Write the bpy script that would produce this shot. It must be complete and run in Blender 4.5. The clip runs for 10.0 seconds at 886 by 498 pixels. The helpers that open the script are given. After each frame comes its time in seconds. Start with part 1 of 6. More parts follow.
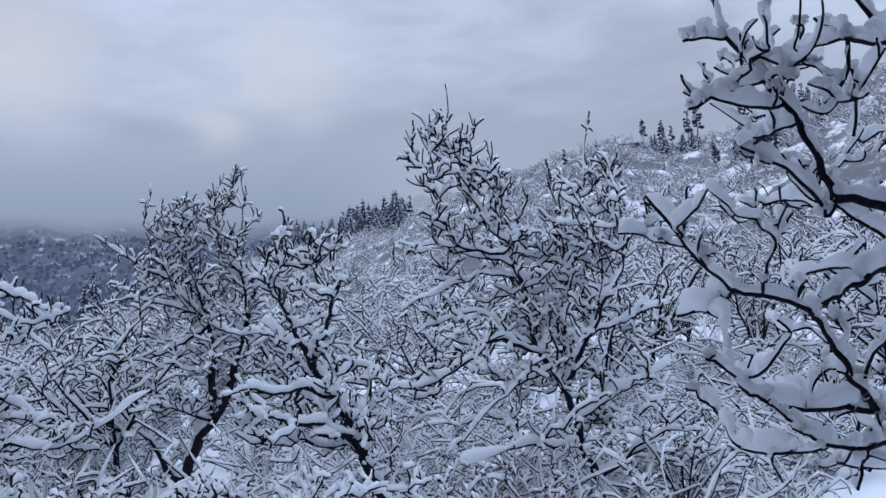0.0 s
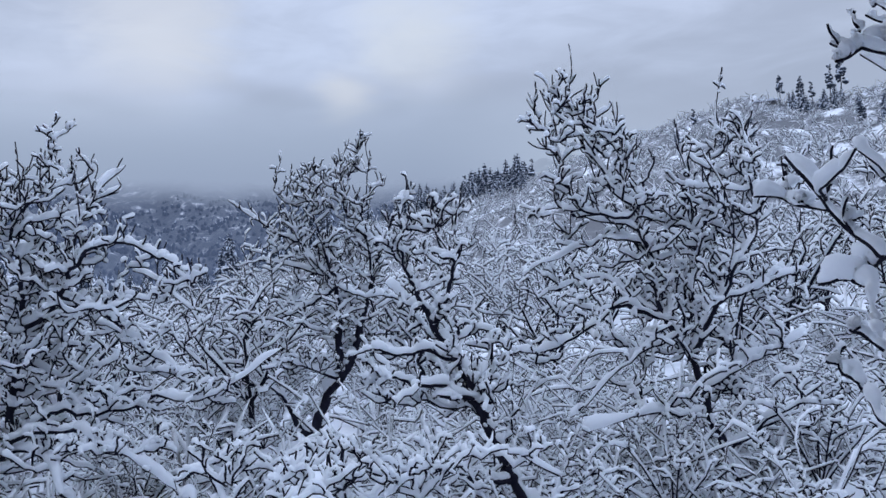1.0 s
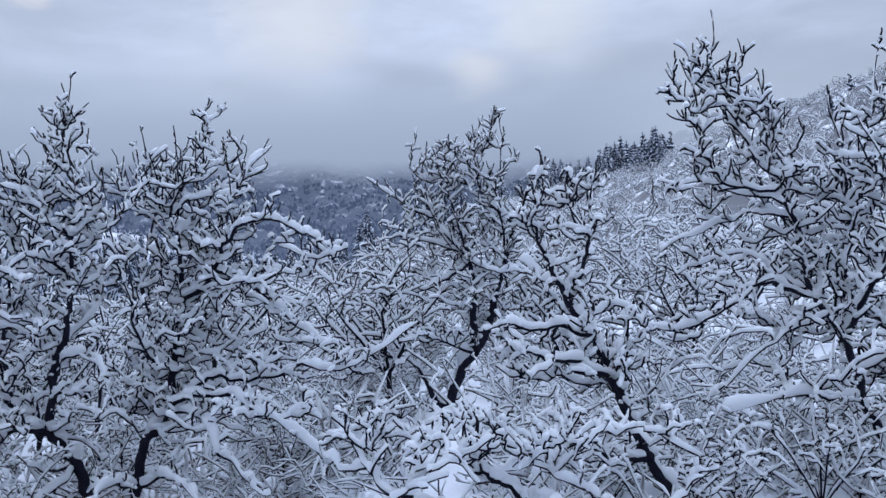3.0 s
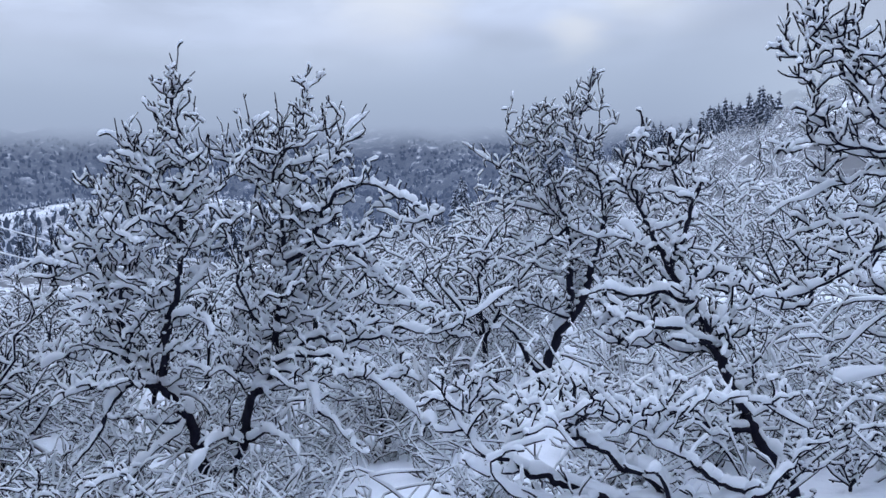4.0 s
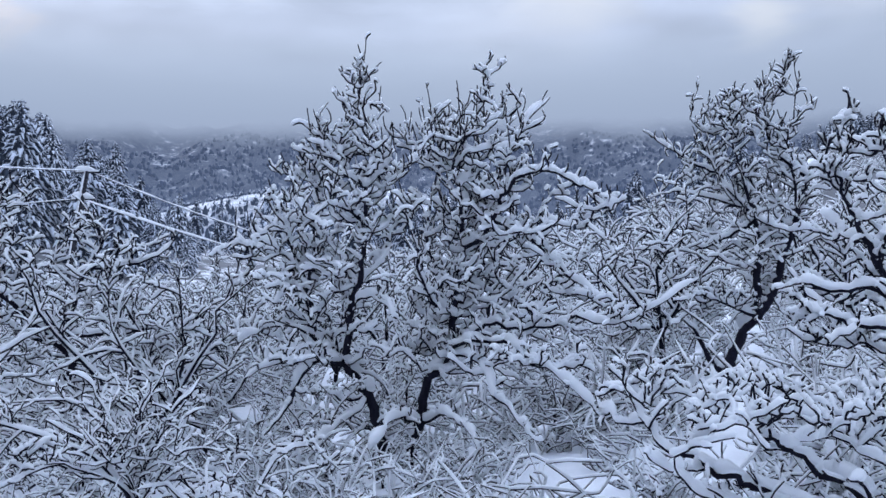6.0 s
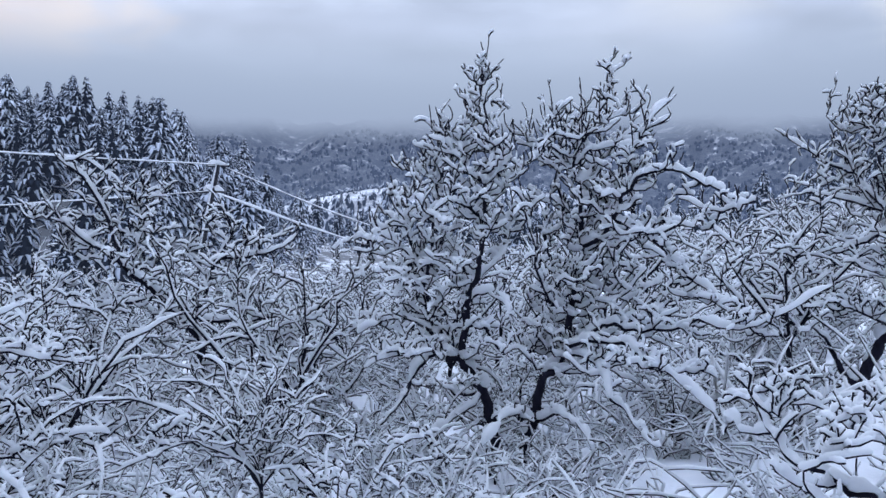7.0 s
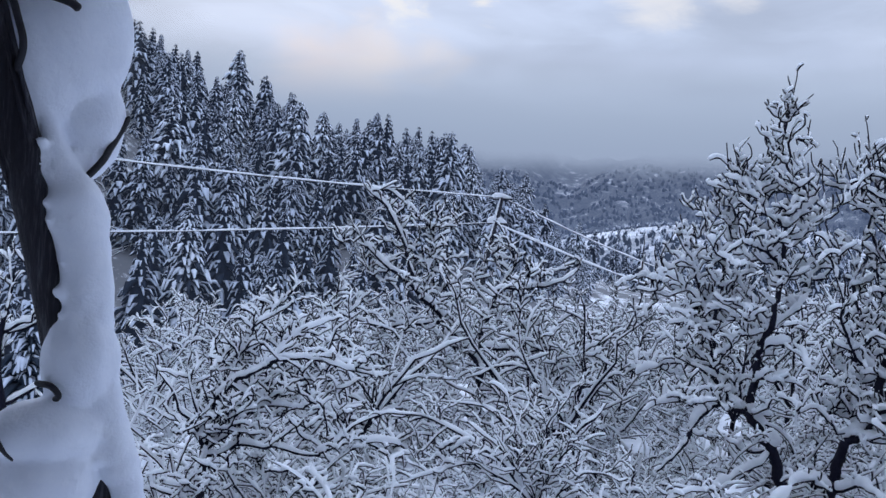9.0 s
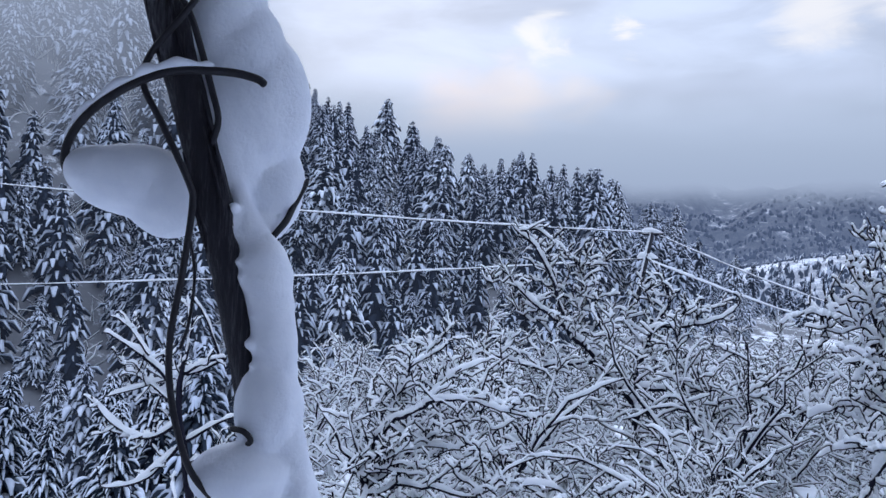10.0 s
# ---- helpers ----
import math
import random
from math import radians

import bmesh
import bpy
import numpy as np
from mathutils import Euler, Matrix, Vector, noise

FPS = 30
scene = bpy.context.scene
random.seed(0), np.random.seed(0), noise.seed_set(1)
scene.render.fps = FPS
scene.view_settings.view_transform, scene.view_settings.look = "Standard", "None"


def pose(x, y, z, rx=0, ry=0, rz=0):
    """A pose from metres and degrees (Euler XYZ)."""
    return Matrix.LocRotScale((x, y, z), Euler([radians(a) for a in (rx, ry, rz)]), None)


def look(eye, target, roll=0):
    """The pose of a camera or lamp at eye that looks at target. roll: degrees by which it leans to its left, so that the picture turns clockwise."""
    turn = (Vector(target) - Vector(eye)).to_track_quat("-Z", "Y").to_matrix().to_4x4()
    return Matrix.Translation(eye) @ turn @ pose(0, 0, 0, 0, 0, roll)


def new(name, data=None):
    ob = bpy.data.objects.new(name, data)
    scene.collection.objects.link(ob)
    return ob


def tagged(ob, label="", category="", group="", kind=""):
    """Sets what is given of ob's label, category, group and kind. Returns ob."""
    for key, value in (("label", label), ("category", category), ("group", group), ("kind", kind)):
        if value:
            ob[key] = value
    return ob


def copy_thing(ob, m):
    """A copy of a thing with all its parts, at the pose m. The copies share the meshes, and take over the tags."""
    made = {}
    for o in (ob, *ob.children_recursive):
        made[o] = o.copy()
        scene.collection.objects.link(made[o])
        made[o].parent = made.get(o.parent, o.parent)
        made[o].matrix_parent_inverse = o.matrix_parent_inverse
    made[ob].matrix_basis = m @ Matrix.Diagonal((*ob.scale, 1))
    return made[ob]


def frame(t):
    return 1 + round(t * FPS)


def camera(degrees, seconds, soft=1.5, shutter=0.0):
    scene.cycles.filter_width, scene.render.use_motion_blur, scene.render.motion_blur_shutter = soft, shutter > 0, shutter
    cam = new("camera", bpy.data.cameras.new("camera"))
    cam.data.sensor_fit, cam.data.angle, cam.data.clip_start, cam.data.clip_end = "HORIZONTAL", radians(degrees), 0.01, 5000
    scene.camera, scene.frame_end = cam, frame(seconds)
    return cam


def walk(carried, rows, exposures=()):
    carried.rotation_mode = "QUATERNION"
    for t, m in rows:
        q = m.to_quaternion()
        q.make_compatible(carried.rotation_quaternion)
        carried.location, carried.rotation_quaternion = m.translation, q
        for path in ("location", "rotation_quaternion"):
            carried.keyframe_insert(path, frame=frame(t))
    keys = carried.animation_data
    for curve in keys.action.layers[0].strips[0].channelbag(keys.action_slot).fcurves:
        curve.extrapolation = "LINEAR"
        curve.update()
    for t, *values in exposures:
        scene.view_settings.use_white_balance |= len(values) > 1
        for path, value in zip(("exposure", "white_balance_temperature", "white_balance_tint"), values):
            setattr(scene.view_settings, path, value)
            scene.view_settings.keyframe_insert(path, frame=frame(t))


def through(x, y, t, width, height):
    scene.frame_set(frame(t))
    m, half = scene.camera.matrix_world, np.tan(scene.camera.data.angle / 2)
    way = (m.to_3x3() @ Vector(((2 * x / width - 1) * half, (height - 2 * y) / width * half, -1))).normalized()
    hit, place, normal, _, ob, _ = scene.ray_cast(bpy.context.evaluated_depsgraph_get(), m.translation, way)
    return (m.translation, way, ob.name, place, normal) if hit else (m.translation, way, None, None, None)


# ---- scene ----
# ---------------------------------------------------------------- camera
cam = camera(56.88, 10.0, soft=1.5)
# seconds, place, heading to the left of +y, rise, lean
PATH = [
    (0.0, 0.067, -0.010, 2.624, -35.99, 5.23, -3.49),
    (0.1, 0.066, -0.007, 2.624, -35.48, 5.14, -3.49),
    (0.2, 0.065, -0.004, 2.624, -34.79, 5.10, -3.42),
    (0.3, 0.064, -0.003, 2.624, -34.00, 5.02, -3.33),
    (0.4, 0.067, -0.004, 2.624, -32.95, 4.86, -3.36),
    (0.5, 0.071, -0.006, 2.625, -31.81, 4.67, -3.17),
    (0.6, 0.077, -0.003, 2.627, -30.96, 4.54, -2.96),
    (0.7, 0.082, 0.002, 2.629, -30.03, 4.01, -2.64),
    (0.8, 0.085, 0.009, 2.630, -29.19, 3.50, -2.49),
    (0.9, 0.086, 0.015, 2.629, -28.34, 3.17, -2.58),
    (1.0, 0.084, 0.019, 2.628, -27.35, 3.17, -2.71),
    (1.3, 0.073, 0.015, 2.619, -25.59, 2.47, -2.66),
    (1.5, 0.068, 0.008, 2.615, -23.92, 2.37, -2.55),
    (1.7, 0.070, 0.002, 2.618, -22.80, 2.23, -2.29),
    (1.9, 0.074, -0.005, 2.622, -21.89, 2.25, -2.39),
    (2.0, 0.075, -0.007, 2.623, -21.35, 2.18, -2.51),
    (2.2, 0.074, -0.012, 2.625, -20.49, 2.22, -2.50),
    (3.3, 0.058, -0.019, 2.617, -16.36, 1.46, -2.21),
    (3.5, 0.061, -0.004, 2.616, -14.93, 0.89, -2.09),
    (4.0, 0.055, 0.010, 2.605, -11.20, -0.24, -2.08),
    (4.4, 0.044, 0.025, 2.590, -7.80, -0.21, -1.67),
    (4.5, 0.040, 0.029, 2.588, -6.95, -0.27, -1.59),
    (4.7, 0.030, 0.036, 2.587, -5.53, -0.53, -1.27),
    (4.9, 0.017, 0.042, 2.584, -4.06, -0.46, -1.08),
    (5.0, 0.011, 0.045, 2.580, -3.41, -0.41, -1.04),
    (5.1, 0.006, 0.047, 2.572, -2.88, -0.42, -0.93),
    (5.2, 0.001, 0.048, 2.564, -2.57, -0.50, -0.83),
    (6.3, -0.045, 0.055, 2.542, 2.59, -0.39, -0.80),
    (6.5, -0.054, 0.052, 2.541, 4.03, -0.43, -0.50),
    (6.8, -0.066, 0.041, 2.544, 6.00, -0.46, 0.09),
    (6.9, -0.070, 0.038, 2.545, 7.11, -0.50, 0.28),
    (7.0, -0.075, 0.036, 2.545, 8.63, -0.60, 0.39),
    (7.1, -0.079, 0.036, 2.544, 9.67, -0.61, 0.47),
    (7.4, -0.096, 0.041, 2.539, 11.85, -0.77, 0.57),
    (7.5, -0.102, 0.042, 2.538, 12.81, -0.72, 0.66),
    (7.7, -0.110, 0.040, 2.535, 15.00, -0.72, 0.86),
    (8.0, -0.123, 0.032, 2.532, 17.38, -0.75, 1.40),
    (8.5, -0.137, 0.006, 2.533, 20.23, -0.36, 2.45),
    (8.6, -0.141, -0.003, 2.535, 21.30, 0.05, 2.55),
    (8.7, -0.146, -0.013, 2.539, 22.64, 0.49, 2.83),
    (8.9, -0.159, -0.031, 2.546, 25.44, 0.89, 3.67),
    (9.0, -0.168, -0.037, 2.549, 27.76, 1.14, 3.77),
    (9.2, -0.188, -0.051, 2.551, 31.00, 1.51, 4.16),
    (9.3, -0.197, -0.055, 2.550, 32.81, 1.59, 4.30),
    (9.4, -0.204, -0.058, 2.549, 34.25, 1.72, 4.24),
    (9.5, -0.207, -0.061, 2.550, 35.28, 1.88, 4.29),
    (9.7, -0.199, -0.071, 2.556, 36.38, 2.43, 3.88),
    (9.9, -0.185, -0.083, 2.565, 36.94, 3.04, 3.02),
    (10.0, -0.179, -0.089, 2.569, 38.16, 3.25, 2.76),
]
walk(cam, [(t, pose(x, y, z, 90 + up, 0, yaw) @ pose(0, 0, 0, 0, 0, lean)) for t, x, y, z, yaw, up, lean in PATH],
     [(0, -0.32), (0.5, -0.26), (1.5, -0.14), (2.0, -0.12), (3.5, -0.06), (4, -0.02), (8, 0.0), (8.6, -0.03), (9.0, -0.15), (9.5, 0.05), (10, 0.02)])


# ---------------------------------------------------------------- world and light
def nodes_of(owner):
    owner.use_nodes = True
    tree = owner.node_tree
    tree.nodes.clear()
    return tree


def node(tree, kind, **inputs):
    n = tree.nodes.new(kind)
    for key, value in inputs.items():
        slot = n.inputs[int(key[1:])] if key[0] == "i" and key[1:].isdigit() else n.inputs[key.replace("_", " ")]
        if hasattr(value, "is_output"):
            tree.links.new(value, slot)
        else:
            slot.default_value = value
    return n


def calc(tree, how, a, b=0.0, clamp=False):
    n = tree.nodes.new("ShaderNodeMath")
    n.operation, n.use_clamp = how, clamp
    for k, v in enumerate((a, b)):
        if hasattr(v, "is_output"):
            tree.links.new(v, n.inputs[k])
        else:
            n.inputs[k].default_value = v
    return n.outputs[0]


def blend(tree, factor, a, b):
    n = tree.nodes.new("ShaderNodeMix")
    n.data_type = "RGBA"
    for slot, v in ((n.inputs[0], factor), (n.inputs[6], a), (n.inputs[7], b)):
        if hasattr(v, "is_output"):
            tree.links.new(v, slot)
        else:
            slot.default_value = v
    return n.outputs[2]


def span(tree, value, lo, hi, to_lo=0.0, to_hi=1.0, smooth=True):
    n = tree.nodes.new("ShaderNodeMapRange")
    n.interpolation_type = "SMOOTHSTEP" if smooth else "LINEAR"
    tree.links.new(value, n.inputs[0])
    for k, v in enumerate((lo, hi, to_lo, to_hi)):
        n.inputs[k + 1].default_value = v
    return n.outputs[0]


def toward(az, el):
    """The unit vector at az degrees left of +y and el degrees up."""
    a, e = radians(az), radians(el)
    return Vector((-math.sin(a) * math.cos(e), math.cos(a) * math.cos(e), math.sin(e)))


SUN_AZ, SUN_EL = 44.0, 24.0
HAZE_GLOW = (0.495, 0.595, 0.775, 1)


def build_world():
    world = bpy.data.worlds.new("overcast_sky")
    scene.world = world
    t = nodes_of(world)
    way = t.nodes.new("ShaderNodeTexCoord").outputs["Generated"]
    sky = t.nodes.new("ShaderNodeTexSky")
    sky.sky_type, sky.sun_disc = "NISHITA", False
    sky.sun_elevation, sky.sun_rotation = radians(SUN_EL), radians(-SUN_AZ)
    height = node(t, "ShaderNodeSeparateXYZ", i0=way).outputs[2]
    deck = t.nodes.new("ShaderNodeMapping")
    deck.inputs["Scale"].default_value = (1.0, 1.0, 3.2)
    t.links.new(way, deck.inputs[0])
    big = node(t, "ShaderNodeTexNoise", Vector=deck.outputs[0], Scale=2.6, Detail=5.0, Roughness=0.5, Distortion=0.3).outputs[0]
    fine = node(t, "ShaderNodeTexNoise", Vector=deck.outputs[0], Scale=7.0, Detail=6.0, Roughness=0.55, Distortion=0.5).outputs[0]
    rise = span(t, height, 0.09, 0.36)
    low = blend(t, rise, (0.49, 0.58, 0.765, 1), (0.635, 0.735, 0.965, 1))
    heaps = span(t, calc(t, "ADD", calc(t, "MULTIPLY", big, 0.65), calc(t, "MULTIPLY", fine, 0.35)), 0.36, 0.66)
    shade = calc(t, "ADD", calc(t, "MULTIPLY", heaps, 0.34), 0.82)
    shade = blend(t, span(t, height, 0.12, 0.24), (1, 1, 1, 1), node(t, "ShaderNodeCombineColor", i0=shade, i1=shade, i2=shade).outputs[0])
    mul = t.nodes.new("ShaderNodeMix")
    mul.data_type, mul.blend_type = "RGBA", "MULTIPLY"
    mul.inputs[0].default_value = 1.0
    t.links.new(low, mul.inputs[6]), t.links.new(shade, mul.inputs[7])
    colour = mul.outputs[2]
    # thin places in the cloud: az, el, inner and outer radius in degrees, strength, colour
    puff = node(t, "ShaderNodeTexNoise", Vector=deck.outputs[0], Scale=7.0, Detail=7.0, Roughness=0.62, Distortion=0.6).outputs[1]
    for az, el, inner, outer, power, tint in (
            (37.5, 12.6, 0.5, 4.6, 0.9, (0.92, 0.83, 0.85, 1)), (33.5, 13.7, 0.4, 3.8, 0.9, (0.92, 0.86, 0.88, 1)), (29.5, 14.6, 0, 3.0, 0.7, (0.87, 0.84, 0.89, 1)), (31.6, 18.0, 0.3, 2.3, 1.0, (0.95, 0.96, 1.0, 1)),
            (14.0, 19.3, 0.6, 3.6, 0.95, (0.92, 0.93, 0.99, 1)), (9.5, 19.6, 0.4, 3.0, 0.9, (0.92, 0.93, 0.99, 1)), (26.0, 18.3, 0.1, 1.4, 1.0, (0.94, 0.95, 1.0, 1)),
            (-20.8, 13.5, 0, 3.0, 0.8, (0.84, 0.89, 0.98, 1)), (-26, 18, 0, 6, 0.8, (0.80, 0.87, 0.98, 1)), (-9, 17.5, 0, 6, 0.7, (0.84, 0.89, 0.98, 1)),
            (-8, 21, 0, 7, 0.5, (0.78, 0.83, 0.96, 1)), (-5, 15, 0, 9, 0.25, (0.74, 0.80, 0.94, 1))):
        wob = t.nodes.new("ShaderNodeVectorMath")
        wob.operation = "MULTIPLY_ADD"
        t.links.new(puff, wob.inputs[0])
        wob.inputs[1].default_value = (0.13, 0.13, 0.09)
        t.links.new(way, wob.inputs[2])
        gap = t.nodes.new("ShaderNodeVectorMath")
        gap.operation = "DISTANCE"
        t.links.new(wob.outputs[0], gap.inputs[0])
        gap.inputs[1].default_value = toward(az, el) + Vector((0.065, 0.065, 0.045))
        f = span(t, gap.outputs["Value"], radians(outer), radians(inner))
        colour = blend(t, calc(t, "MULTIPLY", f, power), colour, tint)
    clear = t.nodes.new("ShaderNodeVectorMath")
    clear.operation = "SCALE"
    t.links.new(sky.outputs[0], clear.inputs[0])
    clear.inputs["Scale"].default_value = 0.10
    colour = blend(t, 0.94, clear.outputs[0], colour)
    # an overcast sky is brightest overhead
    lift = t.nodes.new("ShaderNodeVectorMath")
    lift.operation = "SCALE"
    t.links.new(colour, lift.inputs[0])
    t.links.new(span(t, height, 0.34, 0.80, 1.0, 2.4), lift.inputs["Scale"])
    colour = lift.outputs[0]
    back = node(t, "ShaderNodeBackground", Color=colour, Strength=1.0)
    t.links.new(back.outputs[0], t.nodes.new("ShaderNodeOutputWorld").inputs[0])


build_world()
sun = new("sun", bpy.data.lights.new("sun", "SUN"))
sun.data.energy, sun.data.angle, sun.data.color = 0.5, radians(40), (1.0, 0.97, 0.96)
sun.matrix_world = look(toward(SUN_AZ, SUN_EL) * 60, (0, 0, 0))


# ---------------------------------------------------------------- materials
def material(name, tones, scale, rough, bump=0.0, bump_scale=None, spec=0.3, stretch=(1, 1, 1), random_tone=0.0, through=0.0):
    """A surface whose colour runs over tones by noise at two scales, with fine relief."""
    m = bpy.data.materials.new(name)
    t = nodes_of(m)
    place = t.nodes.new("ShaderNodeTexCoord").outputs["Object"]
    fit = t.nodes.new("ShaderNodeMapping")
    fit.inputs["Scale"].default_value = stretch
    t.links.new(place, fit.inputs[0])
    a = node(t, "ShaderNodeTexNoise", Vector=fit.outputs[0], Scale=scale, Detail=4.0, Roughness=0.6).outputs[0]
    b = node(t, "ShaderNodeTexNoise", Vector=fit.outputs[0], Scale=scale * 7.3, Detail=3.0, Roughness=0.6).outputs[0]
    mix = calc(t, "ADD", calc(t, "MULTIPLY", a, 0.65), calc(t, "MULTIPLY", b, 0.35))
    if random_tone:
        own = t.nodes.new("ShaderNodeObjectInfo").outputs["Random"]
        mix = calc(t, "ADD", mix, calc(t, "MULTIPLY", calc(t, "SUBTRACT", own, 0.5), random_tone))
    ramp = node(t, "ShaderNodeValToRGB", Fac=mix)
    ramp.color_ramp.elements[0].position, ramp.color_ramp.elements[1].position = 0.32, 0.68
    for e, c in zip(ramp.color_ramp.elements, (tones[0], tones[-1])):
        e.color = (*c, 1)
    for k, c in enumerate(tones[1:-1]):
        ramp.color_ramp.elements.new(0.32 + 0.36 * (k + 1) / (len(tones) - 1)).color = (*c, 1)
    p = node(t, "ShaderNodeBsdfPrincipled", Base_Color=ramp.outputs[0], Roughness=rough)
    p.inputs["Specular IOR Level"].default_value = spec
    if bump:
        h = node(t, "ShaderNodeTexNoise", Vector=fit.outputs[0], Scale=bump_scale or scale * 4, Detail=5.0, Roughness=0.65).outputs[0]
        t.links.new(node(t, "ShaderNodeBump", Height=h, Strength=bump, Distance=0.02).outputs[0], p.inputs["Normal"])
    out = p.outputs[0]
    if through:
        # light that soaks through, as in snow
        soak = node(t, "ShaderNodeBsdfTranslucent", Color=ramp.outputs[0])
        out = node(t, "ShaderNodeMixShader", i0=through, i1=out, i2=soak.outputs[0]).outputs[0]
    t.links.new(out, t.nodes.new("ShaderNodeOutputMaterial").inputs[0])
    return m


SNOW = material("fresh_snow", [(0.885, 0.915, 0.955), (0.925, 0.945, 0.97)], 6, 0.7, 0.25, 40, 0.2, through=0.55)
# snow again, darker and bluer: the shade on the post is in its colour
SNOW_SHADED = material("shaded_snow", [(0.70, 0.75, 0.86), (0.80, 0.84, 0.92)], 5, 0.65, 0.28, 60, 0.2)
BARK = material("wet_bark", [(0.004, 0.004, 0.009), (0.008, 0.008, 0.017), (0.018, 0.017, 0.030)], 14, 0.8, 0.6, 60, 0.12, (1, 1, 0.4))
POLE_WOOD = material("weathered_wood", [(0.007, 0.007, 0.013), (0.018, 0.018, 0.027), (0.11, 0.11, 0.13)], 16, 0.75, 0.8, 70, 0.3, (2.2, 2.2, 0.12))
RUBBER = material("black_cable", [(0.008, 0.008, 0.013), (0.017, 0.017, 0.024)], 20, 0.55, 0.2, 90, 0.3)
NEEDLES = material("spruce_needles", [(0.014, 0.021, 0.036), (0.032, 0.045, 0.066)], 0.6, 0.85, 0, None, 0.1, (1, 1, 1), 0.3)
DUSTED = material("snow_on_needles", [(0.50, 0.56, 0.67), (0.72, 0.78, 0.88)], 0.5, 0.8, 0, None, 0.1, (1, 1, 1), 0.35)


# ---------------------------------------------------------------- mesh tools
def mesh_of(name, chunks, mats, smooth=True):
    """chunks: (verts n x 3, quads m x 4, material slot)."""
    me = bpy.data.meshes.new(name)
    v = np.concatenate([c[0].reshape(-1, 3) for c in chunks]).astype(np.float32)
    shift = np.cumsum([0] + [c[0].size // 3 for c in chunks[:-1]])
    q = np.concatenate([c[1].reshape(-1, 4) + s for c, s in zip(chunks, shift)]).astype(np.int32)
    slot = np.concatenate([np.full(c[1].size // 4, c[2]) for c in chunks]).astype(np.int32)
    me.vertices.add(len(v)), me.loops.add(q.size), me.polygons.add(len(q))
    me.vertices.foreach_set("co", v.ravel())
    me.loops.foreach_set("vertex_index", q.ravel())
    me.polygons.foreach_set("loop_start", np.arange(0, q.size, 4, dtype=np.int32))
    me.polygons.foreach_set("material_index", slot)
    me.polygons.foreach_set("use_smooth", np.full(len(q), smooth))
    for m in mats:
        me.materials.append(m)
    me.update()
    me.validate()
    return me


def tubes(P, wide, high, sides):
    """Tubes round the lines P (n, k, 3), with half widths across and half heights (n, k)."""
    n, k, _ = P.shape
    T = np.gradient(P, axis=1)
    T /= np.linalg.norm(T, axis=2, keepdims=True) + 1e-9
    run = P[:, -1] - P[:, 0]
    steep = np.abs(run[:, 2]) > 0.72 * np.linalg.norm(run, axis=1)
    S = np.cross(T, np.where(steep[:, None], (0.31, 0.95, 0.0), (0.0, 0.0, 1.0))[:, None])
    S[np.linalg.norm(S, axis=2) < 0.05] = (1, 0, 0)
    S /= np.linalg.norm(S, axis=2, keepdims=True)
    U = np.cross(S, T)
    a = np.arange(sides) * 2 * np.pi / sides + 0.3
    V = (P[:, :, None] + (wide[:, :, None] * np.cos(a))[..., None] * S[:, :, None] + (high[:, :, None] * np.sin(a))[..., None] * U[:, :, None])
    i = np.arange(n * k * sides).reshape(n, k, sides)
    j = np.roll(i, -1, axis=2)
    Q = np.stack([i[:, :-1], j[:, :-1], j[:, 1:], i[:, 1:]], -1)
    return V.reshape(-1, 3), Q.reshape(-1, 4)


def bow(p0, pm, p1, k=10):
    """A curved line from p0 through pm to p1."""
    p0, pm, p1 = (np.array(p, float) for p in (p0, pm, p1))
    c = 2 * pm - (p0 + p1) / 2
    u = np.linspace(0, 1, k)[:, None]
    return (1 - u) ** 2 * p0 + 2 * u * (1 - u) * c + u**2 * p1


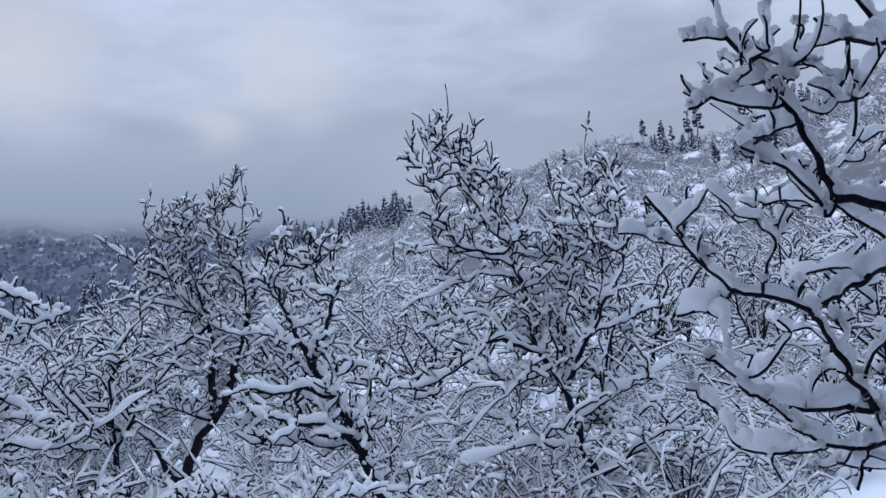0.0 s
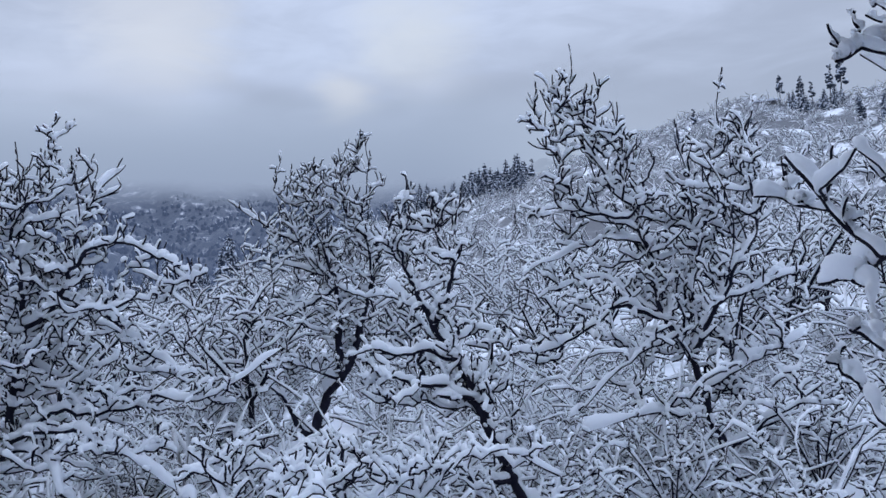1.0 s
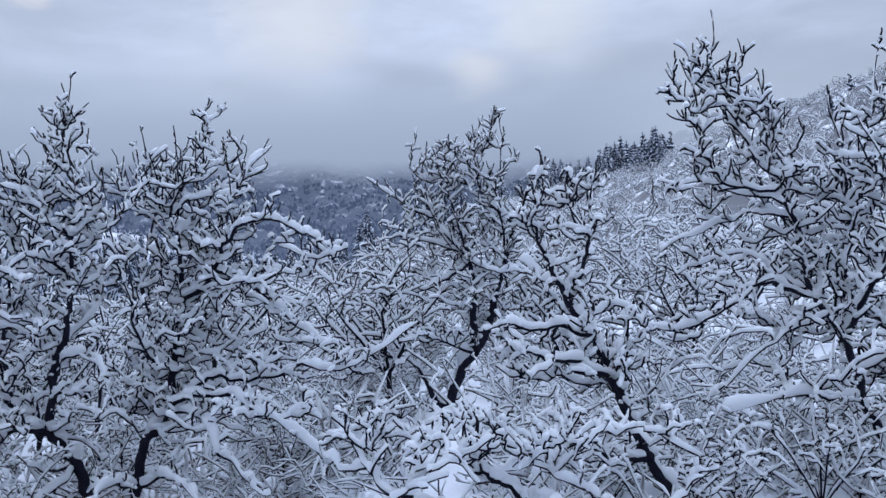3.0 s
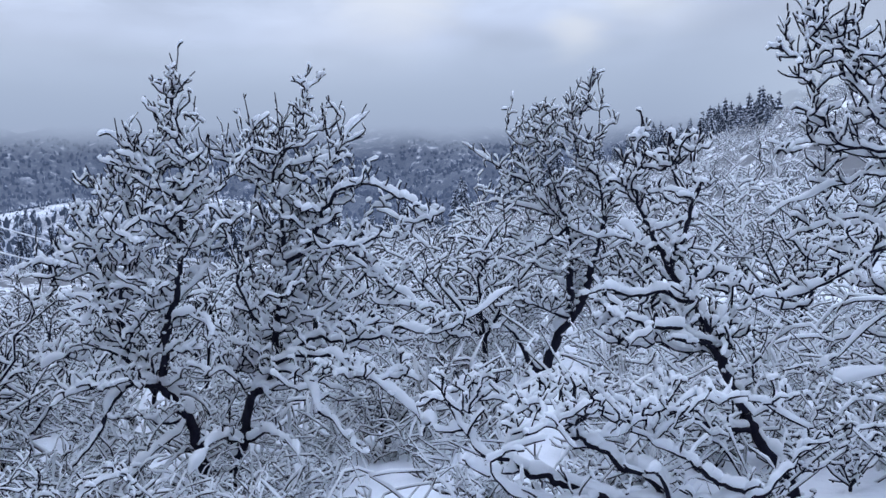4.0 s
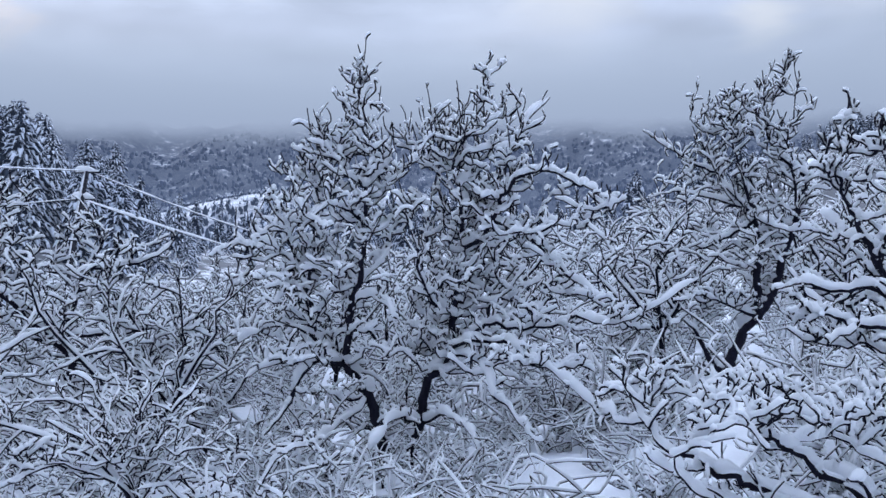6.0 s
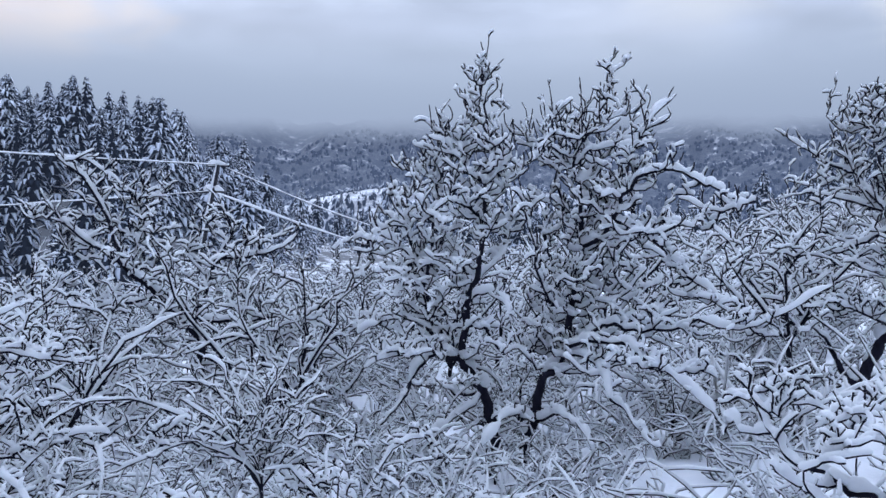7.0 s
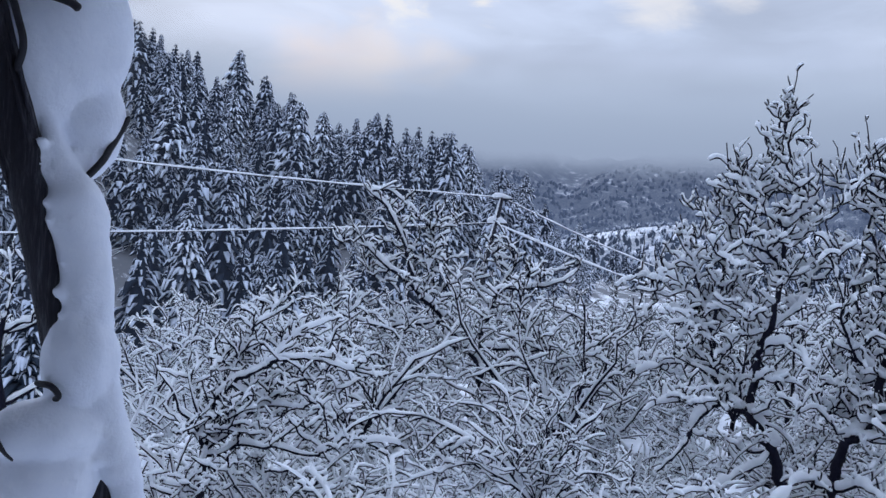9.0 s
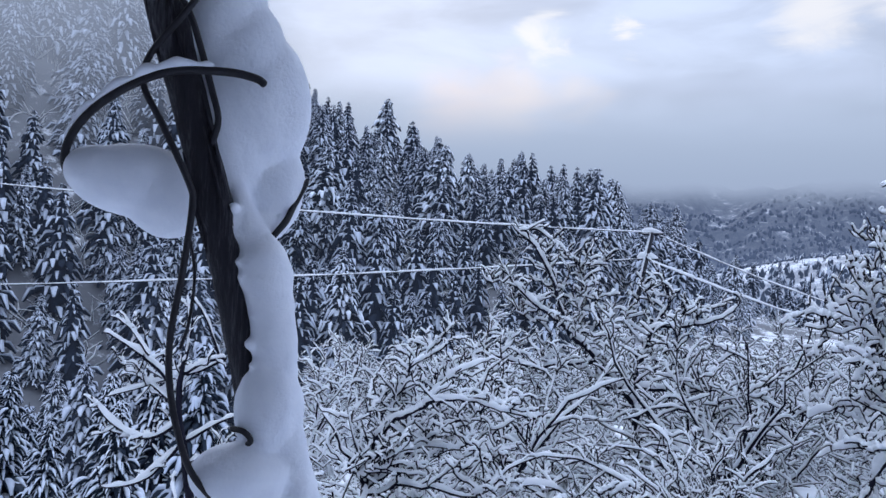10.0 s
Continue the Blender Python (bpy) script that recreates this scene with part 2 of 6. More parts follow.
def grow(rng, P, R, count, lens, spread, lift, wig, k, lo=0.15, tip=0.004, thick=0.011, hang=0.0, full=0.02, floor=0.55, shy=1.0, hi=1.0, crown=0.0):
    """count side shoots of the lines P with radii R."""
    n, m, _ = P.shape
    seg = np.linalg.norm(np.diff(P, axis=1), axis=2).sum(1)
    who = rng.choice(n, count, p=seg / seg.sum())
    u = rng.uniform(lo, hi, count)
    f = u * (m - 1)
    i = np.minimum(f.astype(int), m - 2)
    w = (f - i)[:, None]
    start = P[who, i] * (1 - w) + P[who, i + 1] * w
    t = P[who, i + 1] - P[who, i]
    t /= np.linalg.norm(t, axis=1, keepdims=True) + 1e-9
    side = rng.normal(size=(count, 3))
    side -= (side * t).sum(1, keepdims=True) * t
    side /= np.linalg.norm(side, axis=1, keepdims=True)
    a = np.radians(rng.normal(spread, 14, count))[:, None]
    d = t * np.cos(a) + side * np.sin(a)
    if crown:
        # shoots stand more upright towards the top of the crown
        lift = lift * (1 + 1.6 * np.clip(start[:, 2] / crown - 0.5, 0, 0.5))
    d[:, 2] += lift
    d[:, 1] *= np.where(d[:, 1] < 0, shy, 1.0)
    d /= np.linalg.norm(d, axis=1, keepdims=True)
    L = rng.uniform(*lens, count) * (1 - 0.55 * u) * np.clip(R[who, i] / full, floor, 1.0)
    curl = rng.normal(0, wig * 0.8, (count, 3))
    out = np.empty((count, k, 3))
    out[:, 0] = start
    for s in range(1, k):
        d = d + rng.normal(0, wig, (count, 3)) + curl
        d[:, 2] += lift * 0.35 - hang * s / k
        d /= np.linalg.norm(d, axis=1, keepdims=True)
        out[:, s] = out[:, s - 1] + d * (L / (k - 1))[:, None]
    r0 = np.minimum(R[who, i] * 0.8, 0.004 + thick * L ** 0.7)
    r0 = np.maximum(r0, tip * 1.3)
    rad = r0[:, None] + (tip - r0)[:, None] * np.linspace(0, 1, k)[None]
    return out, rad


def finer(P, R, times):
    """The same lines with more, smoothly rounded points."""
    k = P.shape[1]
    E = np.concatenate([2 * P[:, :1] - P[:, 1:2], P, 2 * P[:, -1:] - P[:, -2:-1]], 1)
    u = np.linspace(0, k - 1, (k - 1) * times + 1)
    i = np.minimum(u.astype(int), k - 2)
    w = (u - i)[None, :, None]
    p0, p1, p2, p3 = E[:, i], E[:, i + 1], E[:, i + 2], E[:, i + 3]
    Q = 0.5 * (2 * p1 + (p2 - p0) * w + (2 * p0 - 5 * p1 + 4 * p2 - p3) * w**2 + (3 * p1 - p0 - 3 * p2 + p3) * w**3)
    w = (u - i)[None]
    return Q, R[:, i] * (1 - w) + R[:, i + 1] * w


def snow_on(rng, P, R, wide, high, sides=5, gaps=0.08, fine=1, cap=False, cling=0.0, crown=0.0):
    """Snow lying along the upper side of lines P with radii R."""
    if fine > 1:
        P, R = finer(P, R, fine)
    n, k, _ = P.shape
    T = np.gradient(P, axis=1)
    T /= np.linalg.norm(T, axis=2, keepdims=True) + 1e-9
    flat = np.clip((1 - np.abs(T[:, :, 2])) * 2.7 + cling, 0.06, 1.0)
    lump = rng.uniform(0.45, 1.45, (n, k))
    lump[:, 1:-1] = (lump[:, :-2] + 2 * lump[:, 1:-1] + lump[:, 2:]) / 4
    for _ in range(2 * fine - 2):
        lump[:, 1:-1] = (lump[:, :-2] + 2 * lump[:, 1:-1] + lump[:, 2:]) / 4
    if fine > 1:
        lump = np.maximum(0.95 + (lump - 0.95) * 2.5, 0.3)
    lump *= np.where(rng.random((n, k)) < gaps / fine, 0.35, 1.0)
    lump *= rng.uniform(0.7, 1.2, (n, 1))
    if crown:
        # wind has thinned the snow on the highest twigs
        lump *= 1 - 0.22 * np.clip((P[:, :, 2] / crown - 0.62) / 0.32, 0, 1)
    u = np.linspace(-1, 1, k)
    ends = np.maximum(1 - np.abs(u) ** (6 if k < 8 else 14), 0.0) ** 0.5
    ends[0], ends[-1] = (0.5, 0.4) if k < 8 else (0.25, 0.2)
    if cap:
        ends[0], ends[-1] = 0.8, 0.85
    hold = np.clip(flat * 1.7 - 0.1, 0.1, 1.0)
    a = (R * 0.85 * hold + wide * lump * flat) * ends
    b = (R * 0.5 * hold + high * lump * flat) * ends
    S = np.cross(T, (0, 0, 1.0))
    S[np.linalg.norm(S, axis=2) < 0.08] = (1, 0, 0)
    S /= np.linalg.norm(S, axis=2, keepdims=True)
    C = P + np.cross(S, T) * (R * 0.55 * hold + b * (0.86 if cap else 0.88))[:, :, None]
    if cap:
        # blunt, rounded ends
        C = np.concatenate([C[:, :1] - T[:, :1] * a[:, :1, None] * 0.7, C, C[:, -1:] + T[:, -1:] * a[:, -1:, None] * 0.8], 1)
        a, b = (np.concatenate([q[:, :1] * 0.3, q, q[:, -1:] * 0.25], 1) for q in (a, b))
    return tubes(C, a, b, sides)


def part(name, mesh, parent, label="", kind=""):
    ob = new(name, mesh)
    ob.parent = parent
    return tagged(ob, label, "", "", kind)


def thing(name, m, label, category, group="", kind=""):
    ob = new(name)
    ob.empty_display_size = 0.3
    ob.matrix_world = m
    return tagged(ob, label, category, group, kind)


# ---------------------------------------------------------------- ground
RIDGE = [(-180, 4, 260), (-120, 12, 240), (-80, 17, 210), (-66, 14.5, 200), (-57, 11.6, 200), (-52, 11.0, 205), (-48.5, 11.9, 210), (-44, 11.0, 220),
         (-40.6, 10.0, 225), (-36, 8.6, 235), (-32, 7.0, 230), (-27, 6.3, 240), (-22, 5.2, 260), (-16, 2.6, 270), (-11, 0.6, 260), (0, -0.6, 250),
         (14, -0.8, 240), (20, 0.0, 220), (24, 2.0, 215), (27, 4.8, 220), (31, 5.5, 225), (36, 6.8, 225), (41, 8.1, 215), (47.5, 9.6, 205), (52, 13.2, 200), (57, 17.5, 200),
         (66, 21.5, 200), (85, 18.0, 210), (130, 9, 240), (180, 4, 260)]
RA, RE, RD = (np.array(c, float) for c in zip(*RIDGE))
EYE_Z = 2.6


def soft(x):
    x = np.clip(x, 0, 1)
    return x * x * (3 - 2 * x)


def waves(x, y, size, seed, octaves=4):
    """Smooth, seeded unevenness of about unit height over the plan."""
    r = np.random.default_rng(seed)
    z, amp = 0.0, 1.0
    for o in range(octaves):
        for _ in range(3):
            a, p = r.uniform(0, 2 * np.pi, 2)
            z = z + amp / 3 * np.sin((x * np.cos(a) + y * np.sin(a)) * 2 * np.pi / size + p)
        size, amp = size / 2.1, amp * 0.55
    return z


def height(x, y):
    x, y = np.asarray(x, float), np.asarray(y, float)
    d, az = np.hypot(x, y), np.degrees(np.arctan2(-x, y))
    el, far = np.interp(az, RA, RE), np.interp(az, RA, RD)
    near = 0.10 + 0.062 * np.clip(x, -14, 16) - 0.020 * np.clip(y, -10, 25)
    near = near + 0.10 * waves(x, y, 9, 1) * soft(d / 4)
    foot = 22 + 10 * np.abs(np.sin(np.radians(az * 2))) + 40 * soft((az - 12) / 25) * soft((110 - az) / 20)
    u = (d - foot) / (far - foot)
    crest = EYE_Z + far * np.tan(np.radians(el))
    dip = -6.0 * soft((d - 18) / 60) * soft((30 - np.abs(az)) / 25)
    dip = dip - 11.0 * soft((az - 12) / 25) * soft((110 - az) / 20) * soft((d - 22) / 45)
    dip = dip - 8.0 * soft((az - 44) / 14) * soft((d - 4.5) / 15) * soft((120 - az) / 20)
    z = near * (1 - soft(u * 2)) + dip * (1 - soft(u * 1.4)) + crest * np.where(u < 1, np.clip(u, 0, 1) ** 1.15, 1.0)
    z = np.where(d > far, crest - np.minimum(d - far, 160) * 0.13, z)
    z = z + (2.0 * waves(x, y, 70, 2)) * soft((d - 30) / 60) * (1 - 0.75 * soft((d - far + 40) / 40))
    # terraced fields on the slope
    step = 2.6
    s = z / step
    t = np.floor(s) + soft((s - np.floor(s) - 0.55) / 0.4)
    on = soft((-az - 18) / 8) * soft((az + 95) / 10) * soft((d - 50) / 30) * soft((far + 15 - d) / 20)
    z = z + (t * step - z) * on * 0.8
    # low snowy spur and the mountain behind it
    spur = (EYE_Z + 420 * np.tan(np.radians(3.9 - 0.012 * (az - 8) ** 2))) * soft((d - 300) / 120) * (1 - 0.8 * soft((d - 430) / 120))
    z = np.maximum(z, np.where((az > -14) & (az < 26) & (d > 290), spur, -1e3))
    mount = -30 + (1500 * np.tan(np.radians(8.2 + 0.35 * waves(az, az * 0, 40, 5))) + 30) * soft((d - 520) / 1000) + 22 * waves(x, y, 260, 6) * soft((d - 560) / 200)
    return np.where(d > 520, np.maximum(z, mount), z)


def build_ground():
    az = np.concatenate([np.arange(-180, -72, 4.0), np.arange(-72, 76, 0.5), np.arange(76, 180, 4.0)])
    d = np.concatenate([np.linspace(0.0, 1.2, 3), np.geomspace(1.8, 60, 70), np.geomspace(62, 330, 105), np.geomspace(336, 1600, 70), np.geomspace(1680, 4600, 12)])
    D, A = np.meshgrid(d, np.radians(az), indexing="ij")
    X, Y = -np.sin(A) * D, np.cos(A) * D
    V = np.stack([X, Y, height(X, Y)], -1)
    i = np.arange(D.size).reshape(D.shape)
    j = np.roll(i, -1, axis=1)
    Q = np.stack([i[:-1], i[1:], j[1:], j[:-1]], -1)
    m = bpy.data.materials.new("snow_covered_ground")
    t = nodes_of(m)
    place = t.nodes.new("ShaderNodeTexCoord").outputs["Object"]
    axis = node(t, "ShaderNodeSeparateXYZ", i0=place)
    away = t.nodes.new("ShaderNodeVectorMath")
    away.operation = "LENGTH"
    t.links.new(place, away.inputs[0])
    scrub = node(t, "ShaderNodeTexNoise", Vector=place, Scale=0.16, Detail=8.0, Roughness=0.75).outputs[0]
    wood = node(t, "ShaderNodeTexNoise", Vector=place, Scale=0.05, Detail=9.0, Roughness=0.7).outputs[0]
    lay = node(t, "ShaderNodeTexNoise", Vector=place, Scale=1.4, Detail=4.0).outputs[0]
    snow = blend(t, span(t, lay, 0.3, 0.7), (0.74, 0.78, 0.85, 1), (0.82, 0.85, 0.91, 1))
    brush = calc(t, "MULTIPLY", calc(t, "MULTIPLY", span(t, scrub, 0.40, 0.51), span(t, away.outputs["Value"], 30, 60)), span(t, away.outputs["Value"], 330, 260))
    angle = calc(t, "ARCTAN2", calc(t, "MULTIPLY", axis.outputs[0], -1.0), axis.outputs[1])
    wooded = calc(t, "MULTIPLY", span(t, angle, radians(18), radians(27)), span(t, away.outputs["Value"], 45, 75))
    # bare litter, spread wider to paint in the shade beneath the spruces
    litter_shade = node(t, "ShaderNodeTexNoise", Vector=place, Scale=0.5, Detail=7.0, Roughness=0.7).outputs[0]
    floor = calc(t, "MULTIPLY", wooded, span(t, litter_shade, 0.60, 0.50))
    brush = calc(t, "MAXIMUM", brush, floor)
    groves = node(t, "ShaderNodeTexNoise", Vector=place, Scale=0.06, Detail=8.0, Roughness=0.75).outputs[0]
    brush = calc(t, "MAXIMUM", brush, calc(t, "MULTIPLY", calc(t, "MULTIPLY", span(t, groves, 0.42, 0.54), span(t, away.outputs["Value"], 260, 330)), 0.7))
    c = blend(t, calc(t, "MULTIPLY", brush, 0.85), snow, (0.04, 0.042, 0.048, 1))
    woods = calc(t, "MULTIPLY", span(t, wood, 0.36, 0.46), span(t, away.outputs["Value"], 420, 640))
    c = blend(t, calc(t, "MULTIPLY", woods, 0.88), c, (0.035, 0.042, 0.052, 1))
    p = node(t, "ShaderNodeBsdfPrincipled", Base_Color=c, Roughness=0.75)
    p.inputs["Specular IOR Level"].default_value = 0.15
    relief = node(t, "ShaderNodeTexNoise", Vector=place, Scale=3.0, Detail=6.0, Roughness=0.6).outputs[0]
    t.links.new(node(t, "ShaderNodeBump", Height=relief, Strength=0.5, Distance=0.08).outputs[0], p.inputs["Normal"])
    t.links.new(p.outputs[0], t.nodes.new("ShaderNodeOutputMaterial").inputs[0])
    ground = new("ground", mesh_of("ground", [(V, Q, 0)], [m]))
    tagged(ground, "snow covered valley ground with terraced slopes and a wooded mountain", "ground", "", "structure")


build_ground()


def build_shade_walls():
    """An unseen wall behind the eye and a slab above it, added to keep sky light off the near post."""
    wall_grey = material("shade_wall_grey", [(0.22, 0.23, 0.25), (0.32, 0.33, 0.36)], 3, 0.85, 0.3, 30)
    roof_brown = material("shade_roof_brown", [(0.06, 0.05, 0.045), (0.13, 0.11, 0.10)], 4, 0.8, 0.4, 30, 0.2, (6, 0.5, 1))
    for name, size, place, mat, label in (("wall_south", (6.8, 0.3, 6.0), (0, -1.85, 1.6), wall_grey, "unseen plain wall added behind the eye to block sky light"),
                                          ("eaves", (6.8, 3.8, 0.14), (0, 0.0, 4.67), roof_brown, "unseen slab added above the eye to shade the post")):
        bm = bmesh.new()
        bmesh.ops.create_cube(bm, size=1.0, matrix=Matrix.LocRotScale(place, None, size))
        bmesh.ops.bevel(bm, geom=bm.edges[:], offset=0.02, segments=2, affect="EDGES")
        me = bpy.data.meshes.new(name)
        bm.to_mesh(me), bm.free()
        me.materials.append(mat)
        tagged(new(name, me), label, "wall", "", "structure")


build_shade_walls()


def build_glow_sheet(name, radius, az0, az1, z0, z1, solid, low, full, scale, seed, label, tint=HAZE_GLOW):
    """Mist or haze painted as a curved, self-glowing sheet that thins out downwards and at its ends."""
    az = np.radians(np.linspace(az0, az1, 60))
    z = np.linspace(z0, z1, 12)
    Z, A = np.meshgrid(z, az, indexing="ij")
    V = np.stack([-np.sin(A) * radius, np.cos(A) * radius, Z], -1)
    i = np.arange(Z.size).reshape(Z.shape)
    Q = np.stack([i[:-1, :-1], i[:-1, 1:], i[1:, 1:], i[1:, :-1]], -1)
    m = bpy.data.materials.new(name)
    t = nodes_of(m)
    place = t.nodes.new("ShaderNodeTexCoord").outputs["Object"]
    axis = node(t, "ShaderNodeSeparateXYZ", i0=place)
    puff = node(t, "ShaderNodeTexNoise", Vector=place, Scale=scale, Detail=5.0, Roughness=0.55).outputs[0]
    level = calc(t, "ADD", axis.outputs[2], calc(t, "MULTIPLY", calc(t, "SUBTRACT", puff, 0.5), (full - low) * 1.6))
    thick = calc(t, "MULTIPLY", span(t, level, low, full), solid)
    # the sheet's ends fade
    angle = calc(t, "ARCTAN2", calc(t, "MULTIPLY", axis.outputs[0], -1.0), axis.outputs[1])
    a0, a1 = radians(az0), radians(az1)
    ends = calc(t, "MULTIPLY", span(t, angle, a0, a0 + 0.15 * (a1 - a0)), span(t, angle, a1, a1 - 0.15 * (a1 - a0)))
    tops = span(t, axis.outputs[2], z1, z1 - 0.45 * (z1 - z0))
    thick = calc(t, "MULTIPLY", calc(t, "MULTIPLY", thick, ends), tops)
    # the haze colour is emitted by the sheet, not scattered light
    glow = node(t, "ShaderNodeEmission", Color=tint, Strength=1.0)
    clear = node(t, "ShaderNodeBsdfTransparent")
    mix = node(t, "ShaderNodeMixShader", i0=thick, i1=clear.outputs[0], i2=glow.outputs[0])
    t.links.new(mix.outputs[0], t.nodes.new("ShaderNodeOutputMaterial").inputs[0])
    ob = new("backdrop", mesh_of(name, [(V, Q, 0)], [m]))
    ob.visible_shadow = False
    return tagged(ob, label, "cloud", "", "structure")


build_glow_sheet("low_cloud_glow", 530, -45, 60, 20, 150, 1.0, 62, 82, 0.007, 1, "glowing sheet painted as the low grey cloud hiding the mountain top")
build_glow_sheet("valley_haze_glow", 480, -40, 60, -60, 140, 0.40, -30, 10, 0.004, 2, "thin glowing sheet painted as bluish haze over the far valley", (0.118, 0.17, 0.32, 1))
build_glow_sheet("hill_mist_glow", 120, 48, 86, 12, 90, 0.62, 16, 40, 0.02, 3, "glowing sheet painted as mist over the wooded hilltop", (0.40, 0.48, 0.66, 1))
build_glow_sheet("far_haze_glow", 275, -40, 34, -60, 42, 0.24, -90, -70, 0.01, 5, "thin glowing sheet painted as bluish haze before the far spur", (0.16, 0.225, 0.40, 1))
build_glow_sheet("winter_haze_glow", 66, -84, 86, -30, 62, 0.045, -80, -60, 0.01, 4, "faint glowing sheet painted as cold haze over the valley", (0.22, 0.29, 0.50, 1))


# ---------------------------------------------------------------- orchard trees
# limbs: x and z of start, middle and end, depth of start and end, thickness at the start; metres from the foot
LEFT_A = [(0.00, 0.00, -0.19, 0.68, -0.43, 1.10, 0.0, 0.0, 0.072),
    (-0.43, 1.10, -0.73, 1.31, -0.87, 1.66, 0.0, 0.2, 0.050),
    (-0.87, 1.66, -0.93, 2.08, -1.08, 2.47, 0.2, 0.4, 0.040),
    (-0.46, 1.13, -0.38, 1.68, -0.26, 2.09, 0.0, -0.1, 0.046),
    (-0.26, 2.09, -0.19, 2.63, -0.17, 3.24, -0.1, -0.1, 0.036),
    (-0.17, 3.24, -0.11, 3.58, -0.20, 3.97, -0.1, 0.0, 0.024)]
LEFT_B = [(-0.20, 3.97, -0.21, 4.48, -0.14, 5.06, 0.0, 0.0, 0.015),
    (-0.19, 4.55, -0.24, 4.62, -0.29, 4.73, 0.0, -0.1, 0.008),
    (-0.20, 3.97, -0.38, 4.19, -0.54, 4.36, 0.0, -0.2, 0.012),
    (-0.49, 3.56, -0.69, 3.88, -0.62, 4.31, 0.0, 0.2, 0.012),
    (-0.17, 3.24, -0.39, 3.38, -0.49, 3.56, -0.1, 0.0, 0.018),
    (-0.12, 3.76, -0.04, 4.01, -0.01, 4.27, 0.0, 0.2, 0.010)]
LEFT_C = [(-0.52, 1.13, -0.84, 1.16, -1.05, 0.83, 0.0, -0.4, 0.034),
    (-1.05, 0.83, -1.24, 0.53, -1.37, 0.34, -0.4, -0.6, 0.026),
    (-0.19, 2.77, -0.48, 3.03, -0.80, 2.86, -0.1, -0.5, 0.020),
    (-0.79, 3.27, -1.02, 3.44, -1.38, 3.52, 0.3, 0.6, 0.014),
    (-0.87, 2.08, -0.79, 2.78, -0.81, 3.49, 0.2, 0.3, 0.022),
    (-0.81, 3.49, -0.75, 3.84, -0.72, 4.15, 0.3, 0.3, 0.012)]
LEFT_D = [(-0.93, 2.08, -1.32, 2.57, -1.67, 2.56, 0.3, 0.7, 0.020),
    (-0.26, 2.09, -0.52, 2.43, -0.74, 2.79, -0.1, 0.6, 0.018),
    (-0.83, 1.46, -1.32, 1.57, -1.85, 1.32, 0.1, 0.8, 0.022),
    (-0.73, 1.24, -1.17, 1.17, -1.56, 1.07, 0.1, -0.5, 0.022),
    (-0.26, 0.72, -0.48, 0.71, -0.65, 0.84, 0.0, -0.3, 0.024),
    (-0.87, 1.66, -1.11, 2.10, -1.40, 2.18, 0.2, -0.4, 0.020)]
LEFT_E = [(-0.30, 1.89, -0.03, 1.92, 0.18, 1.54, -0.1, -0.7, 0.016),
    (-0.17, 3.04, 0.12, 3.26, 0.27, 3.49, -0.1, 0.5, 0.014),
    (-1.08, 2.47, -1.26, 2.79, -1.40, 3.17, 0.4, 0.9, 0.018),
    (-0.26, 2.09, 0.04, 2.42, 0.19, 2.86, -0.1, 0.8, 0.016),
    (-0.19, 0.72, -0.56, 0.41, -1.03, 0.27, 0.0, -0.9, 0.022),
    (-0.42, 3.59, -0.50, 3.86, -0.41, 4.11, 0.0, 0.5, 0.009)]
LEFT_F = [(-0.17, 3.24, 0.07, 3.53, 0.16, 3.91, -0.1, 0.4, 0.012),
    (-1.08, 2.47, -1.28, 2.93, -1.41, 3.27, 0.4, 0.2, 0.016),
    (-0.80, 2.87, -1.00, 3.20, -1.08, 3.48, -0.4, -0.2, 0.013),
    (-0.49, 3.56, -0.85, 3.68, -1.07, 3.77, 0.0, 0.3, 0.011),
    (-1.67, 2.56, -1.92, 2.58, -2.13, 2.44, 0.7, 0.6, 0.012)]
RIGHT_A = [(0.00, 0.00, 0.12, 0.50, 0.23, 0.97, 0.0, 0.0, 0.080),
    (0.23, 0.97, 0.47, 1.14, 0.53, 1.41, 0.0, 0.0, 0.050),
    (0.53, 1.41, 0.59, 1.95, 0.66, 2.35, 0.0, 0.1, 0.046),
    (0.66, 2.35, 0.67, 2.76, 0.64, 3.23, 0.1, 0.1, 0.035),
    (0.64, 3.23, 0.60, 3.57, 0.74, 3.83, 0.1, 0.0, 0.022),
    (0.74, 3.83, 0.88, 4.10, 0.96, 4.43, 0.0, 0.0, 0.014)]
RIGHT_B = [(0.96, 4.43, 1.09, 4.61, 1.24, 4.74, 0.0, 0.1, 0.009),
    (0.64, 3.37, 0.66, 3.76, 0.61, 4.46, 0.1, -0.2, 0.012),
    (0.54, 1.67, 0.27, 2.42, 0.35, 3.26, 0.1, 0.5, 0.024),
    (0.35, 3.26, 0.39, 3.84, 0.27, 4.59, 0.5, 0.6, 0.013),
    (0.35, 3.48, 0.09, 3.82, -0.05, 4.26, 0.5, 0.3, 0.011),
    (0.66, 2.49, 0.89, 2.62, 1.00, 2.82, 0.1, -0.2, 0.032)]
